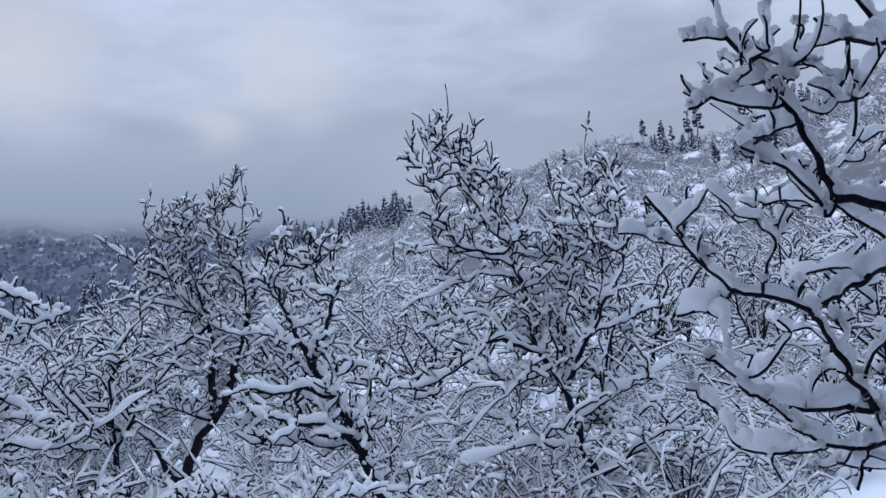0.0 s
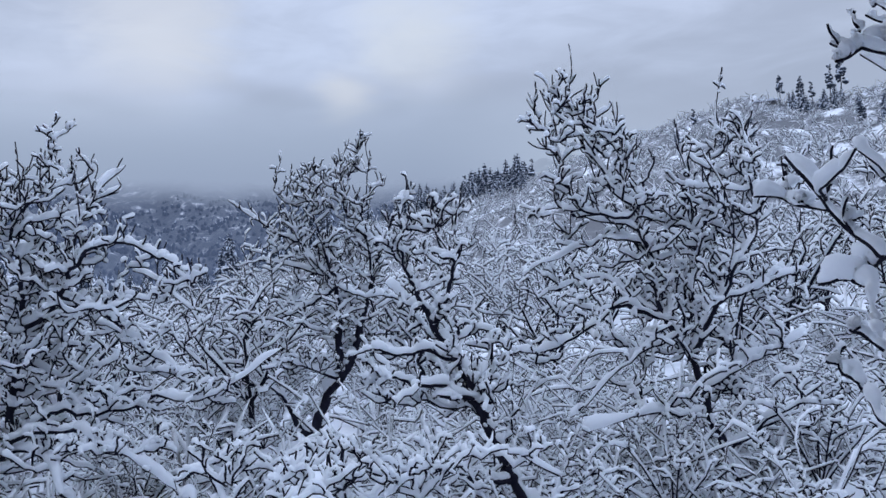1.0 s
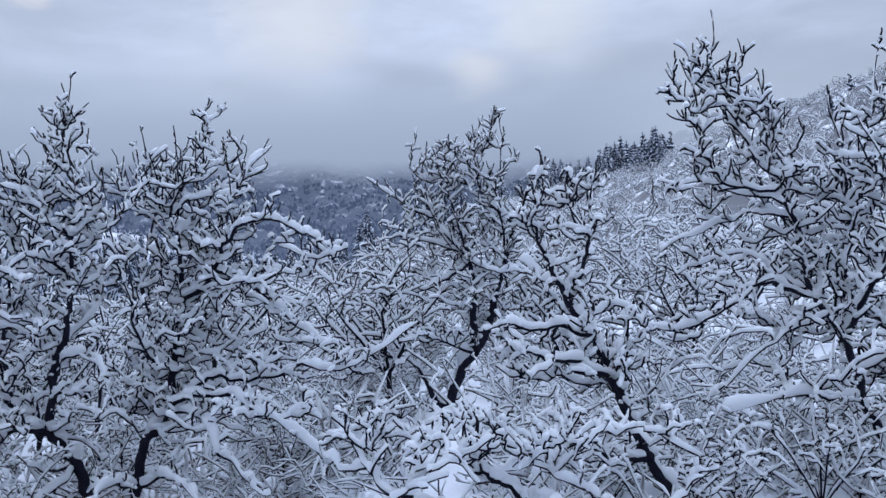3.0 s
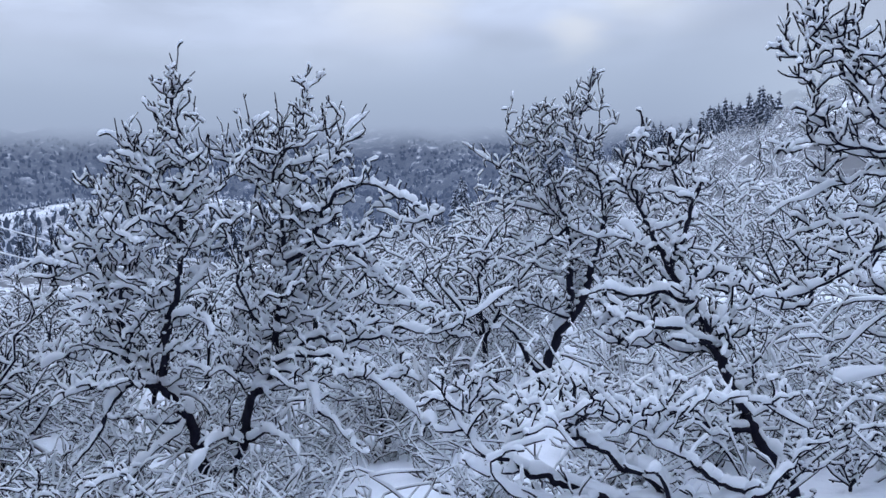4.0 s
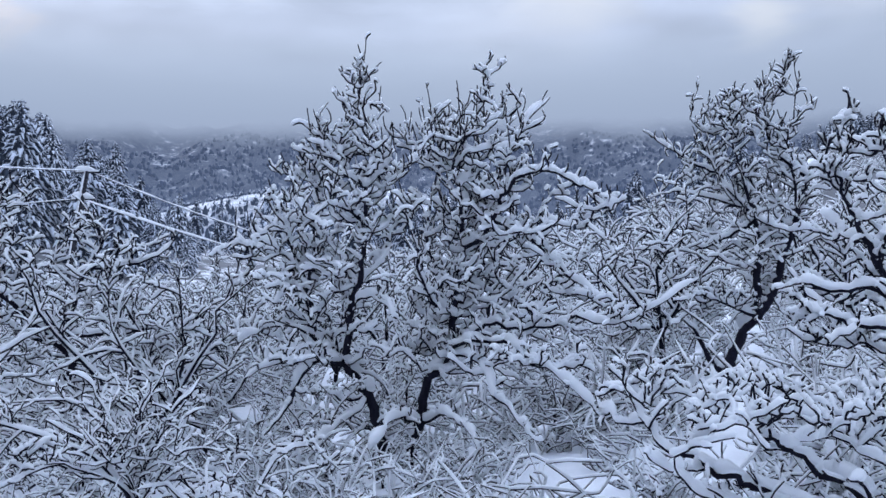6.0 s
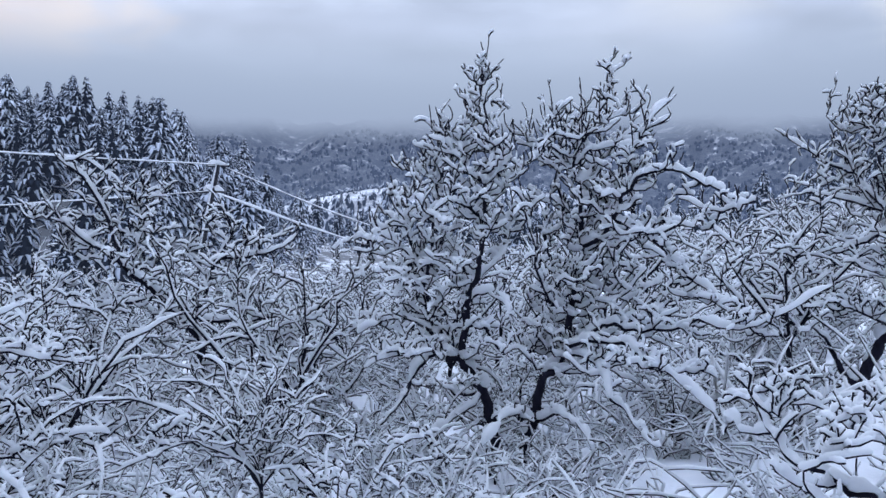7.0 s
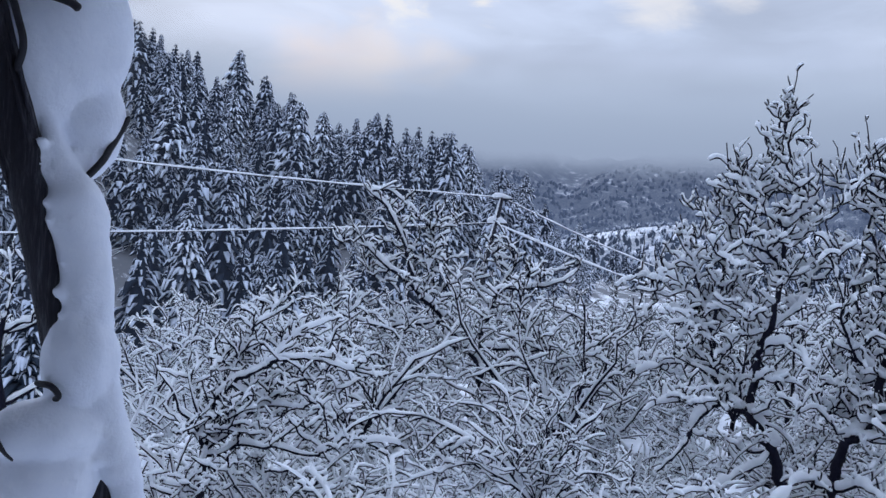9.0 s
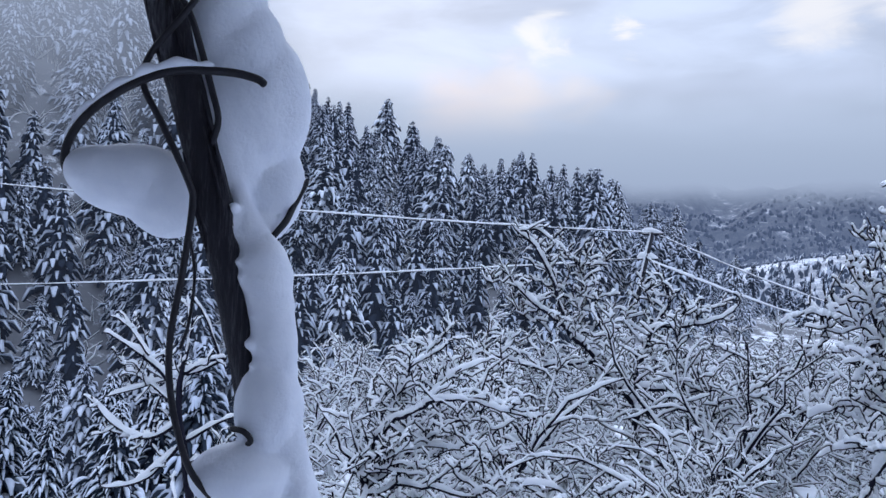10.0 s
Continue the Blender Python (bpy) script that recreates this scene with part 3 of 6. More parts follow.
RIGHT_C = [(1.00, 2.82, 1.14, 3.13, 1.30, 3.31, -0.2, -0.5, 0.030),
    (1.30, 3.31, 1.61, 3.36, 1.92, 3.16, -0.5, -0.8, 0.018),
    (1.92, 3.16, 2.09, 3.06, 2.21, 2.92, -0.8, -0.9, 0.014),
    (1.14, 3.13, 1.29, 3.73, 1.72, 4.27, -0.4, -0.1, 0.014),
    (1.38, 3.85, 1.40, 4.06, 1.37, 4.27, -0.2, -0.2, 0.008),
    (1.00, 2.82, 1.34, 2.70, 1.70, 2.41, -0.2, 0.1, 0.024)]
RIGHT_D = [(1.70, 2.41, 2.07, 2.06, 2.44, 1.84, 0.1, 0.4, 0.016),
    (0.64, 3.10, 0.91, 3.09, 1.18, 3.26, 0.1, 0.5, 0.012),
    (0.61, 3.51, 0.41, 3.81, 0.14, 3.62, 0.1, -0.4, 0.012),
    (0.40, 1.14, 0.73, 1.49, 1.07, 1.61, 0.0, -0.3, 0.030),
    (1.07, 1.61, 1.54, 1.57, 1.89, 1.72, -0.3, -0.6, 0.022),
    (1.89, 1.72, 2.40, 1.68, 3.16, 2.13, -0.6, -1.0, 0.017)]
RIGHT_E = [(0.40, 1.14, 0.58, 1.39, 1.07, 1.45, 0.0, -0.6, 0.028),
    (1.07, 1.45, 1.46, 1.21, 1.93, 0.82, -0.6, -1.2, 0.022),
    (0.47, 1.24, 0.79, 1.21, 0.91, 0.89, 0.0, -1.0, 0.020),
    (0.91, 0.89, 1.15, 0.65, 1.39, 0.48, -1.0, -1.3, 0.015),
    (0.26, 1.01, 0.52, 1.07, 0.80, 1.02, 0.0, -0.4, 0.022),
    (0.57, 1.68, 0.23, 1.97, 0.13, 2.43, 0.0, -0.5, 0.016)]
RIGHT_F = [(0.10, 0.41, -0.17, 0.55, -0.44, 0.33, 0.0, -0.9, 0.022),
    (0.16, 0.43, 0.50, 0.60, 0.72, 0.37, 0.0, -1.1, 0.022),
    (0.66, 2.21, 1.06, 1.92, 1.53, 1.97, 0.1, 0.8, 0.018),
    (0.66, 2.35, 1.25, 2.55, 1.96, 2.25, 0.1, 1.0, 0.016),
    (0.61, 1.81, 0.39, 1.56, 0.07, 1.74, 0.1, 1.0, 0.016),
    (0.74, 3.83, 1.05, 4.02, 1.24, 4.16, 0.0, 0.4, 0.010)]
RIGHT_G = [(0.73, 3.63, 1.16, 3.73, 1.44, 3.87, 0.0, 0.6, 0.011),
    (0.37, 3.83, 0.23, 4.10, 0.20, 4.38, 0.5, 0.8, 0.009),
    (0.64, 3.23, 0.85, 3.53, 0.92, 3.85, 0.1, 0.7, 0.012),
    (0.53, 1.41, 0.98, 1.00, 1.61, 0.64, 0.0, 0.9, 0.018),
    (0.13, 2.43, -0.02, 3.02, -0.13, 3.72, -0.5, -0.2, 0.016)]
BROKEN_A = [(0.00, 0.00, 0.18, 0.87, 0.54, 1.39, 0.0, 0.0, 0.095),
    (0.01, 0.44, -0.20, 0.65, -0.38, 1.01, 0.0, -0.1, 0.075),
    (0.54, 1.39, 0.53, 1.74, 0.54, 2.18, 0.0, -0.1, 0.070),
    (0.54, 2.18, 0.53, 2.72, 0.51, 3.06, -0.1, -0.2, 0.060),
    (0.54, 1.39, 0.76, 1.72, 0.88, 2.11, 0.0, 0.1, 0.075),
    (0.88, 2.11, 1.00, 2.60, 1.12, 2.89, 0.1, 0.1, 0.064)]
BROKEN_B = [(1.12, 2.89, 1.26, 3.39, 1.36, 3.61, 0.1, 0.2, 0.050),
    (1.36, 3.61, 0.86, 4.06, 0.73, 4.60, 0.2, 0.0, 0.032),
    (0.73, 4.60, 0.67, 5.05, 0.85, 5.55, 0.0, 0.0, 0.016),
    (0.74, 4.70, 0.92, 5.16, 1.05, 5.53, 0.0, 0.2, 0.012),
    (0.51, 3.06, 0.31, 3.71, 0.17, 4.30, -0.2, -0.2, 0.032),
    (0.17, 4.30, 0.14, 4.74, 0.06, 5.09, -0.2, -0.3, 0.014)]
BROKEN_C = [(0.17, 4.30, 0.27, 4.70, 0.37, 5.09, -0.2, 0.0, 0.014),
    (0.51, 3.06, -0.05, 3.74, -0.22, 4.48, -0.2, 0.4, 0.026),
    (-0.22, 4.48, -0.45, 4.80, -0.34, 5.31, 0.4, 0.4, 0.013),
    (-0.22, 4.48, -0.16, 4.80, -0.17, 5.15, 0.4, 0.6, 0.011),
    (-0.00, 3.75, -0.57, 4.05, -1.25, 4.52, 0.3, 0.0, 0.028),
    (1.12, 2.89, 1.08, 3.68, 1.05, 4.45, 0.1, -0.3, 0.026)]
BROKEN_D = [(1.05, 4.45, 1.14, 4.94, 1.10, 5.51, -0.3, -0.3, 0.013),
    (0.51, 2.94, -0.05, 2.63, -0.99, 2.30, -0.2, 0.4, 0.036),
    (0.51, 3.06, 0.78, 2.85, 1.30, 2.78, -0.2, -0.6, 0.030),
    (0.88, 2.11, 1.25, 2.10, 1.59, 2.17, 0.1, 0.7, 0.026),
    (1.36, 3.61, 1.84, 3.85, 2.23, 4.23, 0.2, 0.8, 0.022),
    (-0.38, 1.01, -0.57, 1.31, -0.80, 1.26, -0.1, -0.6, 0.030)]
BROKEN_E = [(0.54, 1.39, 0.01, 1.62, -0.49, 1.84, 0.0, -0.9, 0.032),
    (1.12, 2.89, 1.71, 2.67, 2.25, 2.86, 0.1, 1.0, 0.024),
    (0.51, 3.06, -0.42, 3.48, -1.24, 3.44, -0.2, 1.2, 0.028)]
LEANING_A = [(0.00, 0.00, -0.22, 0.39, -0.42, 0.77, 0.0, 0.0, 0.062),
    (-0.42, 0.77, -0.59, 1.15, -0.71, 1.52, 0.0, 0.0, 0.052),
    (-0.71, 1.52, -0.86, 1.79, -1.04, 2.04, 0.0, 0.1, 0.044),
    (-1.04, 2.04, -1.17, 2.35, -1.27, 2.58, 0.1, 0.1, 0.034),
    (-1.27, 2.58, -1.34, 2.98, -1.40, 3.36, 0.1, 0.2, 0.020),
    (-1.27, 2.58, -1.39, 2.84, -1.57, 3.10, 0.1, -0.1, 0.018)]
LEANING_B = [(-1.40, 3.27, -1.30, 3.40, -1.21, 3.44, 0.2, 0.3, 0.010),
    (-1.04, 2.04, -0.99, 2.24, -0.91, 2.34, 0.1, 0.0, 0.032),
    (-0.91, 2.34, -0.81, 2.67, -0.79, 2.89, 0.0, 0.0, 0.022),
    (-0.79, 2.89, -0.77, 3.16, -0.73, 3.45, 0.0, 0.1, 0.014),
    (-0.86, 2.75, -0.98, 3.05, -1.03, 3.29, 0.0, -0.2, 0.014),
    (-0.77, 3.19, -0.91, 3.24, -1.01, 3.36, 0.0, -0.2, 0.011)]
LEANING_C = [(-0.64, 1.31, -0.87, 1.52, -1.21, 1.58, 0.0, -0.4, 0.030),
    (-1.21, 1.58, -1.40, 1.65, -1.60, 1.58, -0.4, -0.6, 0.019),
    (-0.83, 1.77, -1.13, 1.86, -1.48, 1.89, 0.0, -0.3, 0.024),
    (-1.48, 1.89, -1.66, 1.93, -1.82, 1.86, -0.3, -0.4, 0.015),
    (-0.38, 0.61, -0.65, 0.67, -0.91, 0.80, 0.0, -0.4, 0.034),
    (-0.91, 0.80, -1.36, 0.83, -1.89, 1.06, -0.4, -0.9, 0.025)]
LEANING_D = [(-0.91, 0.80, -1.25, 0.66, -1.69, 0.60, -0.4, -0.5, 0.018),
    (-0.44, 0.97, -0.32, 1.24, -0.32, 1.83, 0.0, 0.1, 0.009),
    (-1.22, 2.47, -1.02, 2.52, -0.82, 2.56, 0.1, 0.4, 0.013),
    (-1.15, 2.27, -1.38, 2.36, -1.55, 2.54, 0.1, 0.5, 0.013),
    (-0.71, 1.52, -0.59, 1.66, -0.52, 2.01, 0.0, 0.4, 0.013),
    (-0.59, 1.15, -0.80, 1.27, -1.04, 1.14, 0.0, 0.6, 0.012)]
REACHING_A = [(0.00, 0.00, -0.04, 0.29, -0.10, 0.61, 0.0, 0.0, 0.060),
    (-0.10, 0.61, -0.58, 0.70, -0.90, 0.82, 0.0, -0.2, 0.036),
    (-0.90, 0.82, -1.11, 0.91, -1.34, 1.00, -0.2, -0.2, 0.028),
    (-1.34, 1.00, -1.61, 1.16, -1.84, 1.47, -0.2, 0.1, 0.020),
    (-1.11, 0.91, -1.33, 0.92, -1.51, 1.05, -0.2, -0.5, 0.014),
    (-0.58, 0.70, -1.09, 0.71, -1.28, 1.07, -0.1, -0.6, 0.018)]
REACHING_B = [(-0.10, 0.61, -0.22, 0.81, -0.42, 0.89, 0.0, 0.0, 0.036),
    (-0.42, 0.89, -0.63, 1.05, -0.80, 1.09, 0.0, 0.1, 0.028),
    (-0.80, 1.09, -0.92, 1.21, -1.15, 1.22, 0.1, 0.2, 0.018),
    (-0.10, 0.61, 0.25, 0.64, 0.57, 0.70, 0.0, 0.1, 0.036),
    (0.57, 0.70, 0.33, 0.79, 0.14, 0.94, 0.1, -0.1, 0.026),
    (0.14, 0.94, -0.03, 1.03, -0.23, 1.09, -0.1, 0.1, 0.018)]
REACHING_C = [(-0.10, 0.61, -0.11, 0.86, -0.24, 0.97, 0.0, -0.3, 0.022),
    (-0.58, 0.70, -0.80, 0.68, -1.06, 0.77, -0.1, -0.7, 0.020),
    (-1.63, 1.15, -1.87, 1.10, -2.07, 1.29, 0.0, 0.2, 0.012),
    (0.57, 0.70, 0.78, 0.89, 0.92, 1.16, 0.1, 0.3, 0.018)]
NEAR_A = [(0.00, 0.00, 0.00, 1.78, -0.07, 2.65, 0.0, 0.0, 0.050),
    (-0.07, 2.65, -0.26, 2.71, -0.41, 2.74, 0.0, -0.1, 0.022),
    (-0.41, 2.74, -0.44, 2.88, -0.50, 3.04, -0.1, -0.1, 0.017),
    (-0.50, 3.04, -0.62, 3.24, -0.74, 3.43, -0.1, -0.1, 0.013),
    (-0.74, 3.43, -0.76, 3.54, -0.82, 3.76, -0.1, 0.0, 0.009),
    (-0.07, 2.65, -0.06, 3.08, -0.11, 3.37, 0.0, 0.1, 0.024)]
NEAR_B = [(-0.11, 3.37, -0.20, 3.46, -0.31, 3.64, 0.1, 0.1, 0.017),
    (-0.11, 3.33, -0.21, 3.32, -0.31, 3.33, 0.1, -0.1, 0.011),
    (-0.31, 3.33, -0.33, 3.20, -0.41, 3.10, -0.1, -0.1, 0.009),
    (-0.31, 3.33, -0.34, 3.38, -0.41, 3.46, -0.1, 0.0, 0.006),
    (-0.31, 3.33, -0.39, 3.35, -0.50, 3.36, -0.1, 0.1, 0.006),
    (-0.55, 3.12, -0.66, 3.10, -0.79, 3.14, -0.1, -0.3, 0.008)]
NEAR_C = [(-0.79, 3.14, -0.83, 3.12, -0.87, 3.11, -0.3, -0.3, 0.006),
    (-0.61, 3.22, -0.70, 3.18, -0.80, 3.17, -0.1, -0.2, 0.007),
    (-0.80, 3.17, -0.81, 3.24, -0.81, 3.30, -0.2, -0.2, 0.006),
    (-0.73, 3.41, -0.80, 3.41, -0.88, 3.40, -0.1, -0.2, 0.006),
    (-0.66, 3.30, -0.57, 3.27, -0.55, 3.13, -0.1, -0.2, 0.006),
    (-0.51, 3.04, -0.59, 3.04, -0.65, 3.05, -0.1, 0.1, 0.006)]
NEAR_D = [(-0.44, 2.69, -0.53, 2.84, -0.71, 2.96, 0.0, -0.2, 0.009),
    (-0.40, 2.75, -0.42, 2.71, -0.44, 2.69, 0.0, 0.0, 0.011),
    (-0.44, 2.69, -0.52, 2.77, -0.66, 2.78, 0.0, 0.2, 0.007),
    (-0.25, 2.59, -0.37, 2.69, -0.40, 2.75, 0.0, 0.0, 0.008),
    (-0.03, 2.45, -0.21, 2.50, -0.35, 2.43, 0.0, -0.2, 0.017),
    (-0.35, 2.43, -0.43, 2.40, -0.49, 2.36, -0.2, -0.3, 0.012)]
NEAR_E = [(-0.35, 2.45, -0.45, 2.49, -0.59, 2.45, -0.2, 0.1, 0.008),
    (-0.07, 2.03, -0.29, 1.96, -0.39, 2.06, 0.0, -0.3, 0.017),
    (-0.39, 2.06, -0.45, 2.17, -0.51, 2.31, -0.3, -0.3, 0.013),
    (-0.51, 2.31, -0.59, 2.38, -0.77, 2.43, -0.3, -0.3, 0.011),
    (-0.77, 2.43, -0.89, 2.56, -1.07, 2.82, -0.3, -0.2, 0.009),
    (-0.77, 2.43, -0.83, 2.41, -0.88, 2.48, -0.3, -0.1, 0.007)]
NEAR_F = [(-0.07, 2.03, -0.27, 1.98, -0.43, 2.01, 0.0, -0.3, 0.016),
    (-0.43, 2.01, -0.59, 2.02, -0.75, 2.07, -0.3, -0.4, 0.012),
    (-0.75, 2.07, -0.81, 2.16, -0.88, 2.20, -0.4, -0.4, 0.007),
    (-0.05, 1.91, -0.24, 1.90, -0.39, 1.88, 0.0, -0.3, 0.016),
    (-0.39, 1.88, -0.51, 1.89, -0.64, 1.99, -0.3, -0.4, 0.011),
    (-0.51, 1.89, -0.57, 1.88, -0.63, 1.90, -0.3, -0.5, 0.006)]
NEAR_G = [(-0.60, 1.89, -0.78, 1.88, -0.87, 2.00, -0.4, -0.3, 0.009),
    (-0.87, 2.00, -0.93, 2.06, -0.97, 2.09, -0.3, -0.3, 0.006),
    (-0.81, 2.22, -0.84, 2.35, -0.99, 2.35, -0.3, -0.2, 0.007),
    (-0.75, 2.07, -0.80, 2.14, -0.81, 2.22, -0.4, -0.3, 0.007),
    (-0.39, 1.88, -0.42, 1.81, -0.44, 1.74, -0.3, -0.3, 0.006),
    (-0.31, 3.00, -0.29, 3.11, -0.32, 3.22, 0.1, -0.1, 0.006)]
TALL_A = [(0.00, 0.00, 0.08, 0.10, -0.10, 0.51, 0.0, 0.0, 0.060),
    (-0.10, 0.51, -0.24, 0.99, -0.38, 1.54, 0.0, 0.0, 0.050),
    (-0.38, 1.54, -0.63, 1.98, -0.75, 2.45, 0.0, 0.1, 0.036),
    (-0.75, 2.45, -0.82, 2.80, -0.88, 3.18, 0.1, 0.0, 0.028),
    (-0.88, 3.18, -1.18, 3.49, -1.48, 4.08, 0.0, 0.1, 0.020),
    (-1.48, 4.08, -1.49, 4.48, -1.50, 5.08, 0.1, 0.1, 0.012)]
TALL_B = [(-0.88, 3.11, -1.31, 3.14, -1.53, 3.43, 0.0, -0.2, 0.020),
    (-1.53, 3.43, -1.66, 3.85, -1.93, 4.51, -0.2, -0.2, 0.013),
    (-1.69, 3.98, -1.69, 4.31, -1.80, 4.50, -0.2, -0.1, 0.009),
    (-1.50, 4.31, -1.65, 4.50, -1.87, 4.73, 0.1, -0.1, 0.009),
    (-1.30, 3.77, -1.33, 4.15, -1.30, 4.49, 0.1, 0.3, 0.010),
    (-1.00, 3.25, -0.95, 3.80, -1.05, 4.31, 0.0, -0.2, 0.013)]
TALL_C = [(-0.38, 1.54, -0.31, 2.14, -0.29, 2.70, 0.0, 0.2, 0.026),
    (-0.29, 2.70, -0.30, 3.22, -0.41, 4.08, 0.2, 0.3, 0.016),
    (-0.29, 2.89, -0.08, 3.60, 0.09, 4.57, 0.2, 0.5, 0.012),
    (-0.35, 1.54, -0.16, 1.96, -0.03, 2.16, 0.0, -0.2, 0.034),
    (-0.03, 2.16, 0.31, 2.77, 0.33, 3.27, -0.2, 0.0, 0.022),
    (0.33, 3.27, 0.33, 3.71, 0.15, 4.12, 0.0, 0.1, 0.013)]
TALL_D = [(-0.03, 2.16, 0.11, 2.90, -0.15, 3.70, -0.2, -0.3, 0.014),
    (-0.45, 1.84, -0.50, 2.59, -0.57, 3.13, 0.1, 0.5, 0.014),
    (-0.72, 1.97, -1.12, 2.10, -1.52, 1.81, 0.1, -0.5, 0.022),
    (-1.52, 1.81, -1.93, 1.69, -2.29, 1.77, -0.5, -0.7, 0.016),
    (-0.51, 1.79, -0.96, 1.56, -1.58, 1.01, 0.0, -0.6, 0.020),
    (-0.74, 2.67, -1.27, 2.84, -2.22, 2.55, 0.1, 0.6, 0.018)]
TALL_E = [(-0.87, 2.92, -1.56, 3.19, -2.25, 3.33, 0.0, 0.5, 0.016),
    (0.33, 3.01, 0.73, 3.37, 0.92, 3.70, -0.1, 0.3, 0.014),
    (-0.03, 2.13, 0.46, 2.28, 0.95, 2.50, -0.2, 0.4, 0.018),
    (-0.28, 1.23, 0.22, 1.49, 0.81, 1.75, 0.0, 0.5, 0.020),
    (-0.24, 0.93, -0.81, 1.01, -1.41, 0.87, 0.0, -0.8, 0.020),
    (-0.09, 0.57, 0.46, 1.00, 0.90, 1.12, 0.0, -0.4, 0.020)]
TALL_F = [(0.33, 3.27, -0.00, 3.29, -0.33, 3.29, 0.0, -0.3, 0.010),
    (-0.59, 1.98, -0.33, 2.33, 0.05, 2.44, 0.0, 0.7, 0.014),
    (-0.72, 2.04, -1.38, 2.39, -2.14, 2.23, 0.1, 0.8, 0.016)]
CANES_A = [(0.00, 0.00, -0.03, 0.33, -0.01, 0.65, 0.0, 0.0, 0.020),
    (-0.01, 0.65, -0.79, 1.35, -1.63, 1.13, 0.0, -0.1, 0.014),
    (-0.01, 0.65, 0.03, 1.21, 0.29, 1.73, 0.0, 0.2, 0.009),
    (-0.01, 0.65, -0.21, 1.29, -0.51, 1.63, 0.0, 0.3, 0.010),
    (-0.01, 0.65, 0.14, 1.17, 0.48, 1.64, 0.0, -0.2, 0.009),
    (-0.01, 0.65, -0.38, 1.27, -1.14, 1.50, 0.0, 0.4, 0.011)]
CANES_B = [(-0.01, 0.65, -0.48, 1.02, -1.00, 0.92, 0.0, -0.4, 0.011),
    (-0.01, 0.65, 0.28, 1.03, 0.67, 1.12, 0.0, -0.3, 0.009),
    (-0.01, 0.65, -0.02, 1.15, 0.12, 1.61, 0.0, -0.1, 0.008),
    (-0.01, 0.65, -0.45, 1.01, -1.03, 0.97, 0.0, 0.2, 0.010),
    (-0.01, 0.65, -0.19, 1.08, -0.56, 1.41, 0.0, -0.3, 0.009)]
CORNER_A = [(0.00, 0.00, -0.00, 0.89, -0.01, 1.30, 0.0, 0.0, 0.045),
    (-0.01, 1.30, 0.14, 1.79, 0.48, 1.99, 0.0, 0.1, 0.030),
    (0.48, 1.99, 0.88, 2.06, 1.31, 1.95, 0.1, 0.0, 0.018),
    (-0.01, 1.30, -0.17, 1.56, -0.40, 1.94, 0.0, -0.2, 0.022),
    (-0.01, 1.30, -0.17, 1.84, -0.12, 2.44, 0.0, 0.2, 0.015),
    (0.48, 1.99, 0.69, 2.24, 1.07, 2.42, 0.1, 0.4, 0.016)]
CORNER_B = [(-0.01, 1.16, 0.37, 1.36, 0.97, 1.33, 0.0, -0.4, 0.018),
    (0.97, 1.33, 1.21, 1.45, 1.63, 1.45, -0.4, -0.5, 0.012),
    (-0.01, 1.21, 0.39, 1.58, 0.84, 1.62, 0.0, 0.3, 0.016),
    (0.13, 1.78, 0.21, 2.06, 0.33, 2.33, 0.1, 0.3, 0.015),
    (-0.01, 1.30, -0.07, 1.05, -0.27, 1.10, 0.0, -0.5, 0.016),
    (0.33, 2.33, 0.55, 2.52, 0.73, 2.82, 0.3, 0.5, 0.010)]
ARCHED_A = [(0.00, -0.00, -0.18, 1.39, -0.39, 2.55, 0.0, 0.0, 0.050),
    (-0.39, 2.55, -0.40, 2.80, -0.38, 3.04, 0.0, 0.0, 0.035),
    (-0.38, 3.04, -0.35, 3.33, -0.40, 3.63, 0.0, 0.2, 0.020),
    (-0.46, 2.84, -0.76, 3.12, -1.03, 3.28, 0.0, -0.1, 0.018),
    (-0.66, 3.10, -0.83, 3.32, -0.95, 3.46, -0.1, 0.1, 0.012),
    (-0.38, 2.53, -0.74, 2.42, -1.08, 2.76, 0.0, -0.2, 0.020)]
ARCHED_B = [(-0.38, 2.31, -0.66, 2.06, -0.95, 2.05, 0.0, -0.3, 0.022),
    (-0.39, 2.65, -0.69, 2.84, -0.92, 3.02, 0.0, 0.3, 0.015),
    (-0.03, 3.06, -0.50, 2.87, -1.00, 2.72, 0.2, 0.1, 0.015),
    (-0.37, 2.94, -0.19, 3.04, -0.03, 3.06, 0.0, 0.2, 0.018),
    (-0.07, 3.03, -0.24, 3.43, -0.35, 3.60, 0.2, 0.2, 0.014),
    (-0.31, 2.36, 0.01, 2.53, 0.31, 2.57, 0.0, 0.3, 0.020)]
ARCHED_C = [(-0.28, 2.17, 0.12, 2.27, 0.37, 2.14, 0.0, -0.1, 0.020),
    (-0.37, 2.75, -0.54, 2.72, -0.66, 2.24, 0.0, 0.4, 0.015)]
WIDE_A = [(-0.00, -0.00, -0.11, 1.01, -0.23, 1.92, 0.0, 0.0, 0.080),
    (-0.23, 1.92, -0.22, 2.51, 0.07, 3.42, 0.0, 0.2, 0.060),
    (-0.23, 1.92, -0.88, 2.74, -1.52, 3.37, 0.0, -0.5, 0.050),
    (-1.52, 3.37, -2.23, 3.88, -2.62, 4.38, -0.5, -0.6, 0.035),
    (-1.52, 3.37, -1.81, 4.36, -2.37, 4.97, -0.5, -0.3, 0.035),
    (-0.88, 2.74, -2.22, 2.62, -3.59, 2.99, -0.3, 0.4, 0.040)]
